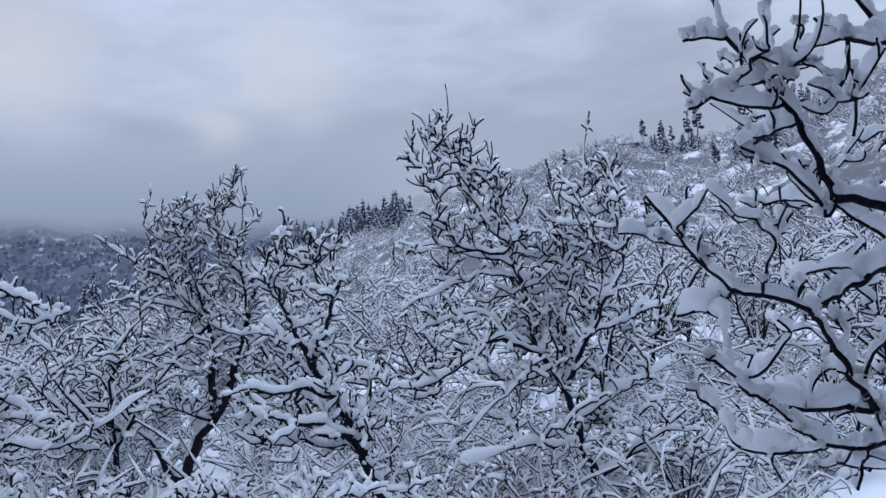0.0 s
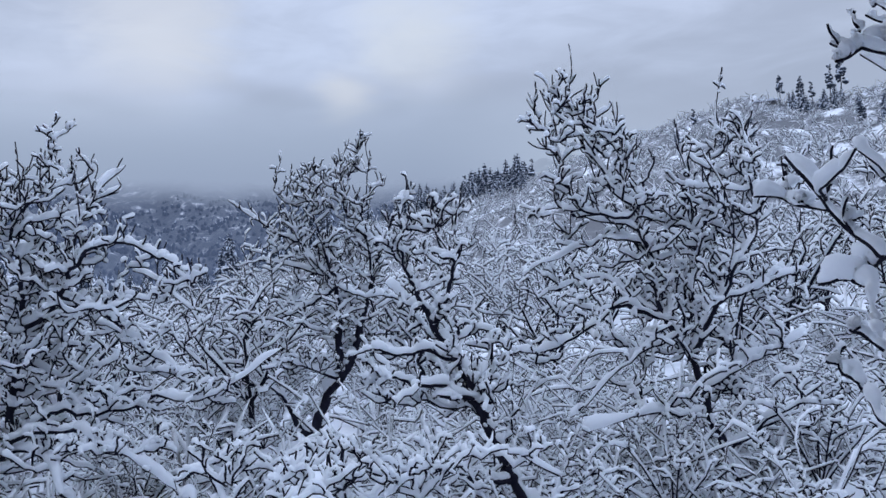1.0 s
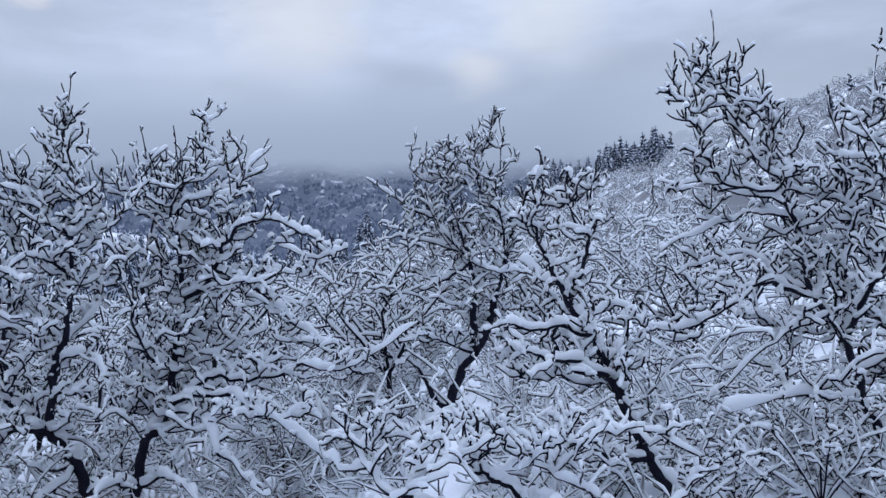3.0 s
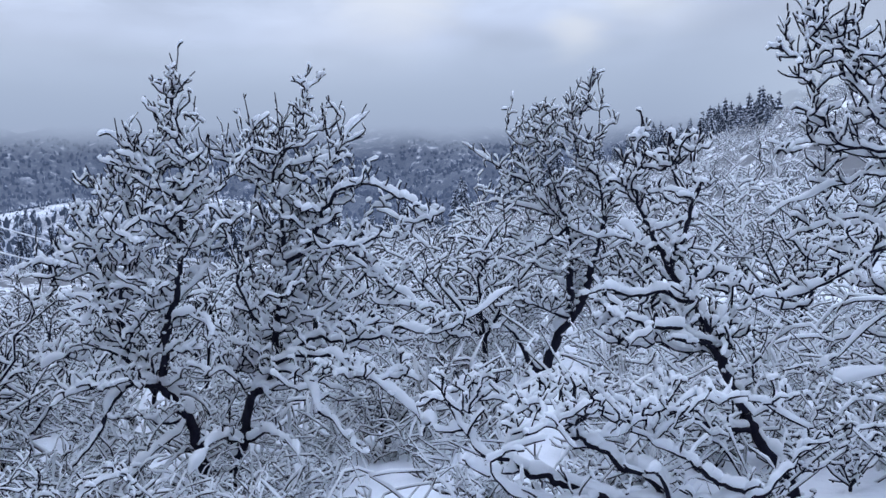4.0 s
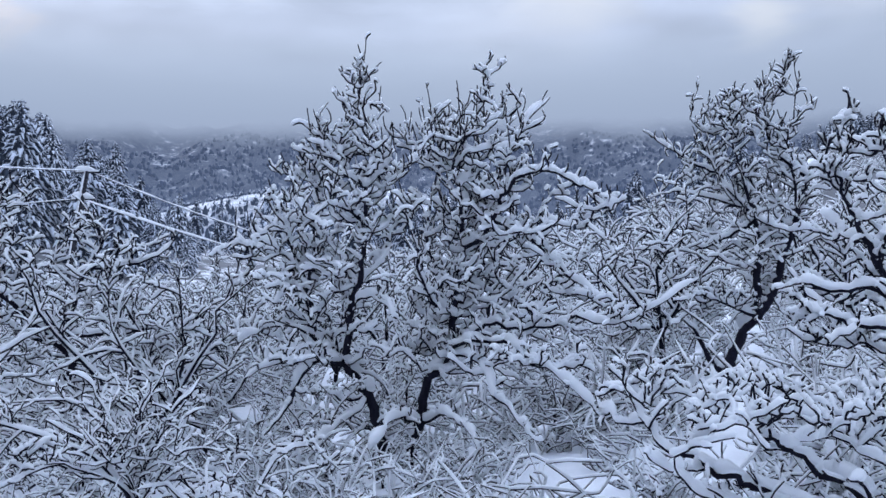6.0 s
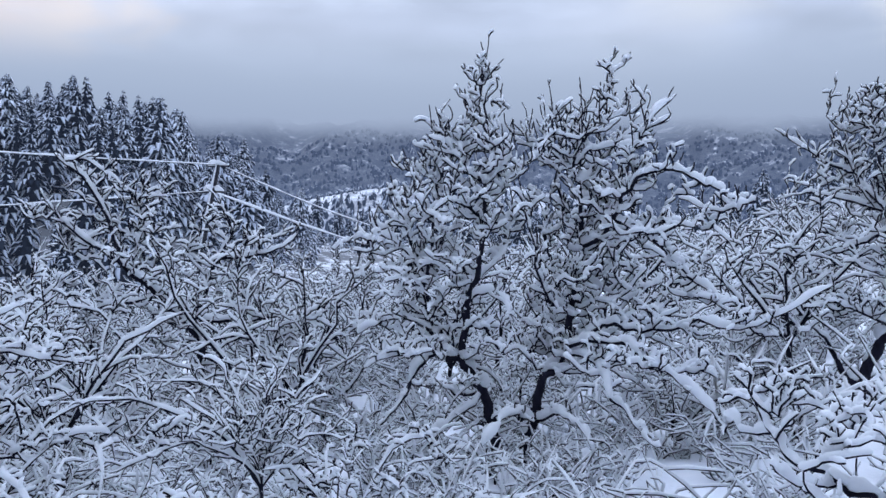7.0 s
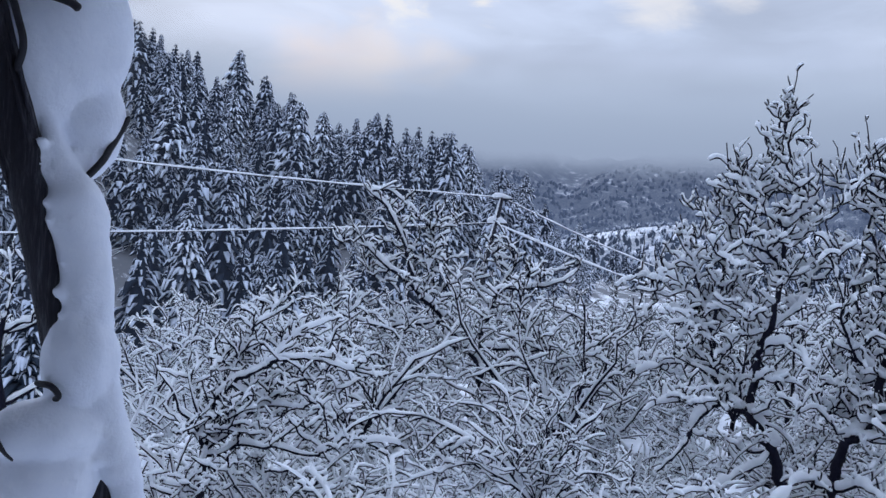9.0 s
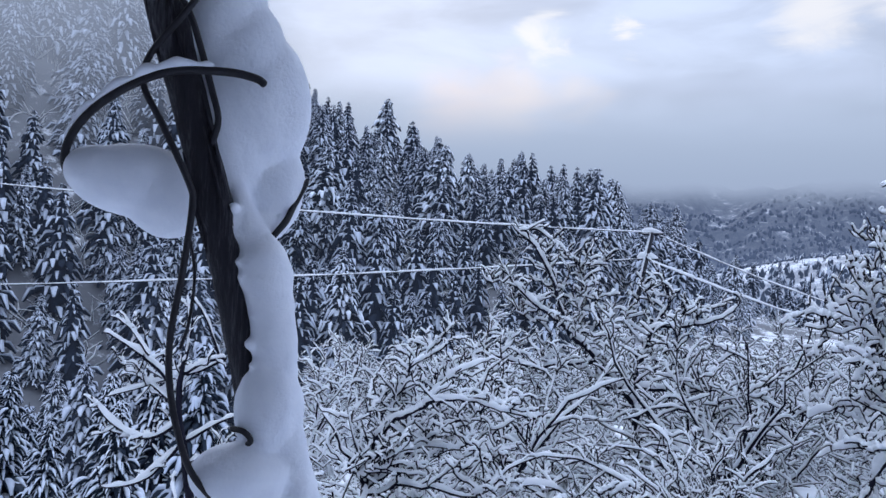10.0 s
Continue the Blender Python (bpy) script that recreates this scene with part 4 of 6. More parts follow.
WIDE_B = [(0.07, 3.42, 0.27, 4.03, -0.14, 4.64, 0.2, 0.4, 0.030),
    (0.07, 3.42, 1.07, 3.53, 1.47, 3.94, 0.2, 0.0, 0.035),
    (-0.22, 2.32, 0.75, 2.35, 1.60, 2.57, 0.0, -0.8, 0.040),
    (-2.37, 4.97, -1.91, 4.94, -1.49, 4.61, -0.3, -0.4, 0.025),
    (-1.25, 3.18, -1.19, 4.10, -1.07, 4.91, -0.4, 0.2, 0.030),
    (-0.11, 1.01, -1.40, 1.48, -2.91, 1.44, 0.0, 0.8, 0.040)]


def limb_lines(rng, limbs, k=14, wobble=1.0):
    P, R = [], []
    for x0, z0, xm, zm, x1, z1, d0, d1, r in limbs:
        line = bow((x0, d0, z0), (xm, (d0 + d1) / 2, zm), (x1, d1, z1), k)
        size = np.linalg.norm(line[-1] - line[0])
        bend = rng.normal(0, (0.014 + 0.012 * size) * (0.55 if r > 0.03 else 1.0) * wobble, (6, 3))
        bend = np.stack([np.interp(np.linspace(0, 5, k), range(6), bend[:, c]) for c in range(3)], -1)
        bend = (bend + rng.normal(0, (0.10 * r + 0.004 * size) * wobble, (k, 3))) * (np.sin(np.linspace(0, np.pi, k)) > 0.01)[:, None]
        bend[0] = bend[-1] = 0
        P.append(line + bend)
        # a limb that goes on in another one keeps its thickness, a free end runs out thin
        on = [q[8] for q in limbs if math.hypot(q[0] - x1, q[1] - z1) < 0.06 and abs(q[6] - d1) < 0.15]
        end = min(max(on), 0.85 * r) if on else max(0.22 * r, 0.006)
        R.append(r + (end - r) * np.linspace(0, 1, k) ** 0.8)
    return np.array(P), np.array(R)


def inside_crown(P, limbs, room):
    """Draws in those shoots that would stick out above the crown which the limbs span."""
    pts = limbs.reshape(-1, 3)
    tip = P[:, -1]
    top = (pts[None, :, 2] - 1.1 * np.maximum(np.abs(tip[:, None, 0] - pts[None, :, 0]) - 0.15, 0)).max(1)
    over = tip[:, 2] - top - room
    s = np.where(over > 0, np.clip(1 - over * 1.6, 0.3, 1.0), 1.0)
    return P[:, :1] + (P - P[:, :1]) * s[:, None, None]


def fill_crown(rng, P, R, count, cap, tip, rounds=5, k=7, depth=0.32, clear=0.8):
    """Branches that grow from the limbs, and from one another, towards places spread evenly through the crown."""
    pts, rad = P.reshape(-1, 3).copy(), R.reshape(-1).copy()
    hull = pts.copy()
    lines, radii = [], []
    for part_no in range(rounds):
        n = count // rounds
        a, b = hull[rng.integers(0, len(hull), n)], hull[rng.integers(0, len(hull), n)]
        w = rng.uniform(0.0, 0.42, (n, 1))
        goal = a * w + b * (1 - w) + rng.normal(0, 1, (n, 3)) * (0.12, depth, 0.10) + (0, 0.9 * depth, 0)
        top = (hull[None, :, 2] - 1.1 * np.maximum(np.abs(goal[:, None, 0] - hull[None, :, 0]) - 0.15, 0)).max(1)
        goal[:, 2] = np.minimum(goal[:, 2], top - 0.02)
        goal[:, 2] = np.maximum(goal[:, 2], hull[:, 2].min() + clear)
        gap = goal[:, None] - pts[None]
        cost = np.linalg.norm(gap, axis=2) + 1.2 * np.maximum(0.12 - gap[:, :, 2], 0) - 1.5 * np.minimum(rad, 0.03)[None]
        near = cost.argmin(1)
        start = pts[near]
        way = goal - start
        size = np.linalg.norm(way, axis=1, keepdims=True)
        way = way / (size + 1e-6) * np.clip(size, 0.30, cap)
        size = np.linalg.norm(way, axis=1)
        u = np.linspace(0, 1, k)[None, :, None]
        sag = np.concatenate([rng.normal(0, 0.10, (n, 2)), rng.normal(-0.12, 0.06, (n, 1))], 1) * size[:, None]
        line = start[:, None] + way[:, None] * u + sag[:, None] * 4 * u * (1 - u)
        jog = rng.normal(0, 0.042, (n, k, 3)) * size[:, None, None]
        jog[:, 0] = 0
        line = line + jog
        r0 = np.clip(rad[near] * 0.75, tip * 1.4, 0.008 + 0.012 * size)
        r = r0[:, None] + (tip - r0)[:, None] * np.linspace(0, 1, k)[None]
        lines.append(line), radii.append(r)
        pts, rad = np.concatenate([pts, line[:, 1:].reshape(-1, 3)]), np.concatenate([rad, r[:, 1:].reshape(-1)])
    return np.concatenate(lines), np.concatenate(radii)


def orchard_tree(name, limbs, foot, facing, seed, label, shoots=(170, 600, 700), lens=(1.0, (0.18, 0.50), (0.09, 0.24)),
                 snow=(0.018, 0.027), lift=0.22, tip=0.0075, group="snowy orchard trees", fine=1, rods=0, clear=0.8, cling=0.18):
    rng = np.random.default_rng(seed)
    P, R = limb_lines(rng, limbs, 14, 0.35 if fine > 1 else 1.0)
    tall = P[:, :, 2].max() if P[:, :, 2].max() > 3.0 and fine == 1 else 0.0
    tree = thing(name, pose(*foot, 0, 0, facing), label, "tree", group)
    # the trunk reaches into the ground
    trunk = np.concatenate([P[0][:1] - np.array([0.0, 0.0, 0.6]), P[0]])[None]
    tr = np.concatenate([R[0][:1] * 1.25, R[0]])[None]
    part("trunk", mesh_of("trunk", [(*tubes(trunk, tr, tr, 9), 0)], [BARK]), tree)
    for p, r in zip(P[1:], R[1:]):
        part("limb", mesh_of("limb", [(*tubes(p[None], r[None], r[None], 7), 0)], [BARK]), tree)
    wide, high = snow
    chunks_w, chunks_s = [], [(*snow_on(rng, P, R, wide * 1.2, high * 1.3, 9, 0.05, 2, False, cling, tall), 0)]
    p, r = fill_crown(rng, P[1:], R[1:], shoots[0], lens[0], tip, clear=clear)
    m = np.linspace(0, P.shape[1] - 1, p.shape[1]).astype(int)
    lines, radii = np.concatenate([P[1:, m], p]), np.concatenate([R[1:, m], r])
    crown_lines, crown_radii = lines, radii
    for level in range(3):
        if level:
            p, r = grow(rng, lines, radii, shoots[level], lens[level], (0, 52, 50)[level], lift * (0, 1.7, 1.4)[level], (0, 0.24, 0.28)[level], (0, 6, 5)[level], 0.12, tip, 0.014, 0.0,
                        (0, 0.011, 0.009)[level] * tip / 0.0075, 0.6, (1, 0.7, 1.0)[level], crown=tall)
            p = inside_crown(p, P, 0.12)
        if fine > 1:
            p, r = finer(p, r, 2)
        if level:
            chunks_w.append((*tubes(p, r, r, 3 if fine == 1 else 5), 0))
            lines, radii = p, r
        else:
            for q, s in zip(p, r):
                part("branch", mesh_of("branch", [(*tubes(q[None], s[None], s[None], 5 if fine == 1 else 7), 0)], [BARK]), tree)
        s = (1.05, 0.9, 0.75)[level]
        chunks_s.append((*snow_on(rng, p, r, wide * s, high * s, (6, 5, 5)[level] + (3 if fine > 1 else 0), 0.10, fine, fine == 1, 0.0, tall), 0))
    if rods:
        # long upright shoots at the top of the crown, nearly bare
        top = P[:, :, 2].max()
        high_up = crown_lines[:, -1, 2] > 0.55 * top
        p, r = grow(rng, crown_lines[high_up], crown_radii[high_up], rods, (0.20, 0.56), 38, 0.55, 0.11, 6, 0.3, tip * 0.85, 0.012, 0.0, 0.01, 0.7, 0.8)
        chunks_w.append((*tubes(p, r, r, 4), 0))
        chunks_s.append((*snow_on(rng, p[:, :4], r[:, :4], wide * 0.55, high * 0.6, 5, 0.2, 1, True), 0))
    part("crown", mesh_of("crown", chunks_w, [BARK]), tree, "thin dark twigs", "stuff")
    part("snow_load", mesh_of("snow_load", chunks_s, [SNOW]), tree, "soft white snow lying along the branches", "stuff")
    return tree


orchard_tree("fruit_tree", LEFT_A + LEFT_B + LEFT_C + LEFT_D + LEFT_E + LEFT_F,
             (-0.89, 9.92, -0.02), 4.5, 101, "bare fruit tree with a tall central leader under fresh snow", (240, 760, 620), (0.9, (0.16, 0.42), (0.09, 0.22)), (0.0205, 0.0275), rods=130, clear=1.0, tip=0.0092, cling=0.0)
orchard_tree("fruit_tree", RIGHT_A + RIGHT_B + RIGHT_C + RIGHT_D + RIGHT_E + RIGHT_F + RIGHT_G,
             (-0.57, 9.79, -0.02), 3.0, 102, "wide bare fruit tree with long limbs bent by snow", (350, 1020, 860), (0.9, (0.16, 0.42), (0.09, 0.22)), (0.0205, 0.0275), rods=170, clear=1.0, tip=0.0092, cling=0.0)
orchard_tree("fruit_tree", BROKEN_A + BROKEN_B + BROKEN_C + BROKEN_D + BROKEN_E,
             (4.43, 13.64, -0.12), -17.9, 103, "old fruit tree with a broken stem and dark trunk in snow", (260, 820, 640), (1.3, (0.24, 0.6), (0.13, 0.32)), (0.021, 0.028), tip=0.0108, rods=60, clear=1.2, cling=0.0)
orchard_tree("fruit_tree", LEANING_A + LEANING_B + LEANING_C + LEANING_D,
             (4.49, 6.55, 0.22), -34.3, 104, "leaning fruit tree with snow packed along its trunk", (85, 330, 300), (0.8, (0.15, 0.40), (0.08, 0.20)), (0.0185, 0.025), cling=0.12, clear=0.9, tip=0.0100)
orchard_tree("fruit_tree", REACHING_A + REACHING_B + REACHING_C,
             (2.86, 5.55, 0.00), -27.1, 105, "low fruit tree with thick snow on reaching limbs", (80, 230, 200), (0.8, (0.16, 0.42), (0.1, 0.22)), (0.0165, 0.023), tip=0.0072)
orchard_tree("fruit_tree", TALL_A + TALL_B + TALL_C + TALL_D + TALL_E + TALL_F,
             (6.58, 6.24, 0.30), -46.2, 106, "tall many-limbed fruit tree covered with snow", (290, 900, 720), (0.9, (0.15, 0.40), (0.09, 0.22)), (0.0190, 0.025), rods=130, clear=0.7, tip=0.0098)
orchard_tree("fruit_tree", NEAR_A + NEAR_B + NEAR_C + NEAR_D + NEAR_E + NEAR_F + NEAR_G,
             (3.28, 1.25, 0.25), -59.0, 207, "crooked dark tree with heavy cushions of snow on its branches", (50, 110, 70), (0.30, (0.08, 0.22), (0.05, 0.11)), (0.0120, 0.0185), tip=0.0042, fine=2, clear=0.0)
orchard_tree("shrub", CANES_A + CANES_B,
             (-2.41, 6.12, -0.05), 15.0, 110, "arching bare shrub with thin canes bent under snow", (40, 240, 240), (0.6, (0.18, 0.42), (0.08, 0.20)), (0.0068, 0.0088), tip=0.0048, clear=0.5)
orchard_tree("fruit_tree", CORNER_A + CORNER_B,
             (-5.23, 5.39, -0.45), 38.0, 111, "low bare fruit tree with crooked limbs under snow", (110, 420, 420), (0.8, (0.16, 0.40), (0.08, 0.20)), (0.0105, 0.014), tip=0.0072, clear=0.5)
orchard_tree("fruit_tree", ARCHED_A + ARCHED_B + ARCHED_C,
             (-6.12, 4.49, -1.16), 52.4, 109, "slender young fruit tree with arched limbs under snow behind the post", (16, 70, 80), (0.5, (0.15, 0.38), (0.08, 0.2)), (0.0085, 0.0115), tip=0.005, fine=2)
orchard_tree("fruit_tree", WIDE_A + WIDE_B,
             (-6.16, 13.54, -1.19), 24.2, 108, "spreading fruit tree under snow beside the wires", (190, 640, 520), (1.2, (0.24, 0.6), (0.14, 0.34)), (0.020, 0.026), tip=0.0115, rods=50)


# ---------------------------------------------------------------- further orchard trees and shrubs
def thicket_tree(name, seed, tall, label, group, shoots=(50, 160, 90), limbs=6, spread=0.6, snow=(0.022, 0.030), thick=0.08, arch=False):
    """A lower tree of the orchard further off: a short trunk, spreading limbs, shoots."""
    rng = np.random.default_rng(seed)
    fork = tall * (0.05 if arch else 0.22)
    P, R = [bow((0, 0, -0.8), (0.03, 0, fork / 2), (rng.normal(0, 0.1), rng.normal(0, 0.1), fork), 8)], [np.linspace(thick, thick * 0.8, 8)]
    for k in range(limbs):
        a = 2 * math.pi * (k + rng.uniform(-0.3, 0.3)) / limbs
        reach, top = tall * spread * rng.uniform(0.5, 1.0), tall * rng.uniform(0.6, 1.0)
        end = np.array([reach * math.cos(a), reach * math.sin(a), top])
        mid = P[0][-1] * 0.45 + end * 0.55 + np.array([0, 0, tall * rng.uniform(-0.1, 0.2 if arch else 0.1)]) + rng.normal(0, 0.06 * tall, 3) * (1, 1, 0.5)
        if arch:
            end[2] *= rng.uniform(0.5, 1.0)
        P.append(bow(P[0][-1], mid, end, 8) + rng.normal(0, 0.022 * tall, (8, 3)) * np.linspace(0, 1, 8)[:, None])
        R.append(np.linspace(thick * 0.55, thick * 0.16, 8))
    P, R = np.array(P), np.array(R)
    tree = thing(name, Matrix(), label, "shrub" if arch else "tree", group)
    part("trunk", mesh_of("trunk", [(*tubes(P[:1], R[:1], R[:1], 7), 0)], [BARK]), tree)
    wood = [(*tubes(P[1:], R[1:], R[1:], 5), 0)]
    load = [(*snow_on(rng, P, R, snow[0] * 1.2, snow[1] * 1.2, 6, 0.05), 0)]
    lines, radii = P[1:], R[1:]
    for level, count in enumerate(shoots):
        size = tall * (0.34, 0.18, 0.10)[level]
        p, r = grow(rng, lines, radii, count, (size * 0.5, size * 1.2), 52, 0.16, 0.27, 5 if level < 2 else 4, lo=0.08, tip=0.0115 if not arch else 0.007, thick=0.02 if not arch else 0.012)
        wood.append((*tubes(p, r, r, 3), 0))
        load.append((*snow_on(rng, p, r, snow[0] * (1, 0.9, 0.75)[level], snow[1] * (1, 0.9, 0.75)[level], 4), 0))
        lines, radii = p, r
    part("crown", mesh_of("crown", wood, [BARK]), tree, "", "stuff")
    part("snow_load", mesh_of("snow_load", load, [SNOW]), tree, "", "stuff")
    return tree


def put(kinds, spots, seed, sink=0.0):
    """Stands copies of the given things at (x, y, size) on the ground; the first ones are moved there themselves."""
    rng = np.random.default_rng(seed)
    for n, (x, y, s) in enumerate(spots):
        m = pose(x, y, float(height(x, y)) - sink, rng.normal(0, 2), rng.normal(0, 2), rng.uniform(0, 360))
        if n < len(kinds):
            kinds[n].matrix_world = m @ Matrix.Scale(s, 4)
        else:
            ob = copy_thing(kinds[n % len(kinds)], m)
            ob.scale = (s, s, s)


def clearing(az, d):
    """Open snow between the nearer shrubs and the stem of the old broken tree, and before the wide tree."""
    return ((az > -20) & (az < -15.5) & (d > 9.5) & (d < 13.4)) | ((az > -7) & (az < -4) & (d > 8.2) & (d < 10.2)) | ((az > 14.5) & (az < 19) & (d > 7.5) & (d < 9.8))


def ring(rng, az0, az1, d0, d1, count, s0, s1, gap):
    """Scattered (x, y, size) between two headings and distances, gap metres apart."""
    spots = []
    for _ in range(count * 12):
        az, d = rng.uniform(az0, az1), math.sqrt(rng.uniform(d0 * d0, d1 * d1))
        x, y = -math.sin(radians(az)) * d, math.cos(radians(az)) * d
        if not clearing(az, d) and all((x - u) ** 2 + (y - v) ** 2 > gap * gap for u, v, _ in spots):
            spots.append((x, y, rng.uniform(s0, s1)))
        if len(spots) == count:
            break
    return spots


rng = np.random.default_rng(5)
LOWER = "bare fruit tree laden with fresh snow further down the slope"
THICKETS = [thicket_tree("orchard_tree", 40 + k, 4.0, LOWER, "trees of the lower orchard", (64, 230, 150), 7, 0.62, (0.021, 0.029), 0.065) for k in range(5)]
put(THICKETS, ring(rng, -68, 8, 15.5, 24, 22, 0.75, 1.1, 2.7) + ring(rng, 8, 20, 12, 24, 6, 0.5, 0.7, 2.4) + ring(rng, 18, 56, 11.0, 22, 22, 0.55, 0.85, 2.2), 3)
BEYOND = [thicket_tree("orchard_tree", 50 + k, 4.0, LOWER, "trees of the lower orchard", (34, 84, 30), 6, 0.62, (0.034, 0.044), 0.08) for k in range(4)]
put(BEYOND, ring(rng, -68, 18, 24, 46, 34, 0.75, 1.1, 3.2) + ring(rng, 18, 56, 21, 42, 26, 0.65, 0.9, 3.0) + ring(rng, 8, 28, 44, 85, 22, 0.8, 1.15, 4.0), 8)
LOW = [thicket_tree("shrub", 110 + k, 0.9, "low tangled shrub buried under fresh snow", "snowy shrubs", (50, 130, 90), 8, 0.95, (0.013, 0.018), 0.020, True) for k in range(3)]
put(LOW, ring(rng, -58, -10, 5.6, 9.4, 26, 0.6, 1.0, 1.0) + ring(rng, -8, 10, 5.8, 8.4, 6, 0.5, 0.7, 0.9) + ring(rng, -4, 16, 8.5, 9.5, 9, 0.5, 0.8, 0.55), 14)
BUSHES = [thicket_tree("shrub", 70 + k, 1.5, "low tangled shrub buried under fresh snow", "snowy shrubs", (60, 170, 120), 8, 0.85, (0.012, 0.018), 0.020, True) for k in range(4)]
put(BUSHES, [(-5.1, 3.9, 1.2)] + ring(rng, 9, 50, 5.6, 11, 24, 0.55, 1.0, 1.2) + ring(rng, 38, 54, 5.6, 10, 14, 0.6, 1.0, 0.8) + ring(rng, -62, 30, 10, 15, 20, 0.7, 1.1, 1.8) + ring(rng, -54, -30, 7.2, 10.5, 10, 0.75, 1.0, 1.4), 4)


def brush(name, az, d, count, stems, size, k, seed, label, rough):
    """Leafless brush with snow on it, as one sheet. az, d: spans of heading and distance; size: span of heights."""
    rng = np.random.default_rng(seed)
    h = np.radians(rng.uniform(*az, count))
    r = np.sqrt(rng.uniform(d[0] ** 2, d[1] ** 2, count))
    x, y = -np.sin(h) * r, np.cos(h) * r
    # the ground in front of the old broken tree lies open
    keep = (waves(x, y, rough, 41) > -0.5) & ~(clearing(np.degrees(h), r))
    x, y = x[keep], y[keep]
    n = len(x) * stems
    tall = np.repeat(rng.uniform(*size, len(x)), stems) * rng.uniform(0.6, 1.1, n)
    foot = np.repeat(np.stack([x, y, height(x, y) - 0.05], -1), stems, 0) + rng.normal(0, 0.12, (n, 3)) * tall[:, None] * (1, 1, 0)
    a, lean = rng.uniform(0, 6.28, n), rng.uniform(0.3, 1.3, n)
    u = np.linspace(0, 1, k)
    P = foot[:, None] + tall[:, None, None] * np.stack([np.cos(a)[:, None] * lean[:, None] * u**1.3, np.sin(a)[:, None] * lean[:, None] * u**1.3, u - 0.22 * lean[:, None] * u**2.5], -1)
    P[:, 1:] += rng.normal(0, 0.15, (n, k - 1, 3)) * tall[:, None, None]
    if d[0] < 12:
        P = finer(P, np.ones((n, k)), 2)[0]
        k = P.shape[1]
    R = np.maximum(tall[:, None] * 0.012, d[0] * 0.0009) * np.linspace(1.2, 0.6, k)[None]
    w = np.linspace(1.0, 1.6, k)[None] * R * rng.uniform(1.0, 1.9, (n, 1))
    S = P + (R * 0.5 + w * 0.9)[:, :, None] * (0, 0, 1)
    w[:, -1] *= 0.4
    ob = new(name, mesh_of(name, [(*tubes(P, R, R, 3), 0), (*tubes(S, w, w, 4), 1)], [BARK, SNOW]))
    tagged(ob, label, "brush", "", "stuff")


brush("undergrowth", (-68, 50), (11, 24), 450, 11, (0.6, 1.4), 6, 23, "tangled leafless undergrowth weighed down by snow between the trees", 6)
brush("undergrowth", (-60, -9), (7.8, 11.5), 120, 11, (0.45, 0.95), 6, 27, "tangled leafless undergrowth weighed down by snow between the trees", 4)
brush("undergrowth", (-9, 50), (6.2, 11.5), 150, 11, (0.35, 0.8), 6, 28, "tangled leafless undergrowth weighed down by snow between the trees", 4)
brush("undergrowth", (32, 54), (7.5, 14), 90, 11, (0.5, 1.1), 6, 30, "tangled leafless undergrowth weighed down by snow between the trees", 4)
brush("undergrowth", (-68, 54), (24, 60), 650, 7, (1.0, 2.4), 4, 24, "leafless brush weighed down by snow further down the slope", 9)
brush("scrub", (-72, -6), (55, 235), 4600, 4, (0.8, 2.4), 3, 25, "low leafless brush and small trees dusted with snow on the slopes", 30)
brush("scrub", (24, 78), (60, 200), 1000, 6, (2.0, 4.5), 3, 29, "snowy leafless trees between the spruces on the wooded hill", 30)
brush("scrub", (-6, 78), (30, 200), 1300, 4, (1.2, 3.0), 3, 26, "low leafless brush dusted with snow at the foot of the wooded hill", 30)
brush("scrub", (46, 78), (16, 60), 420, 8, (0.8, 2.2), 4, 31, "low leafless brush dusted with snow in the dip beside the orchard", 12)


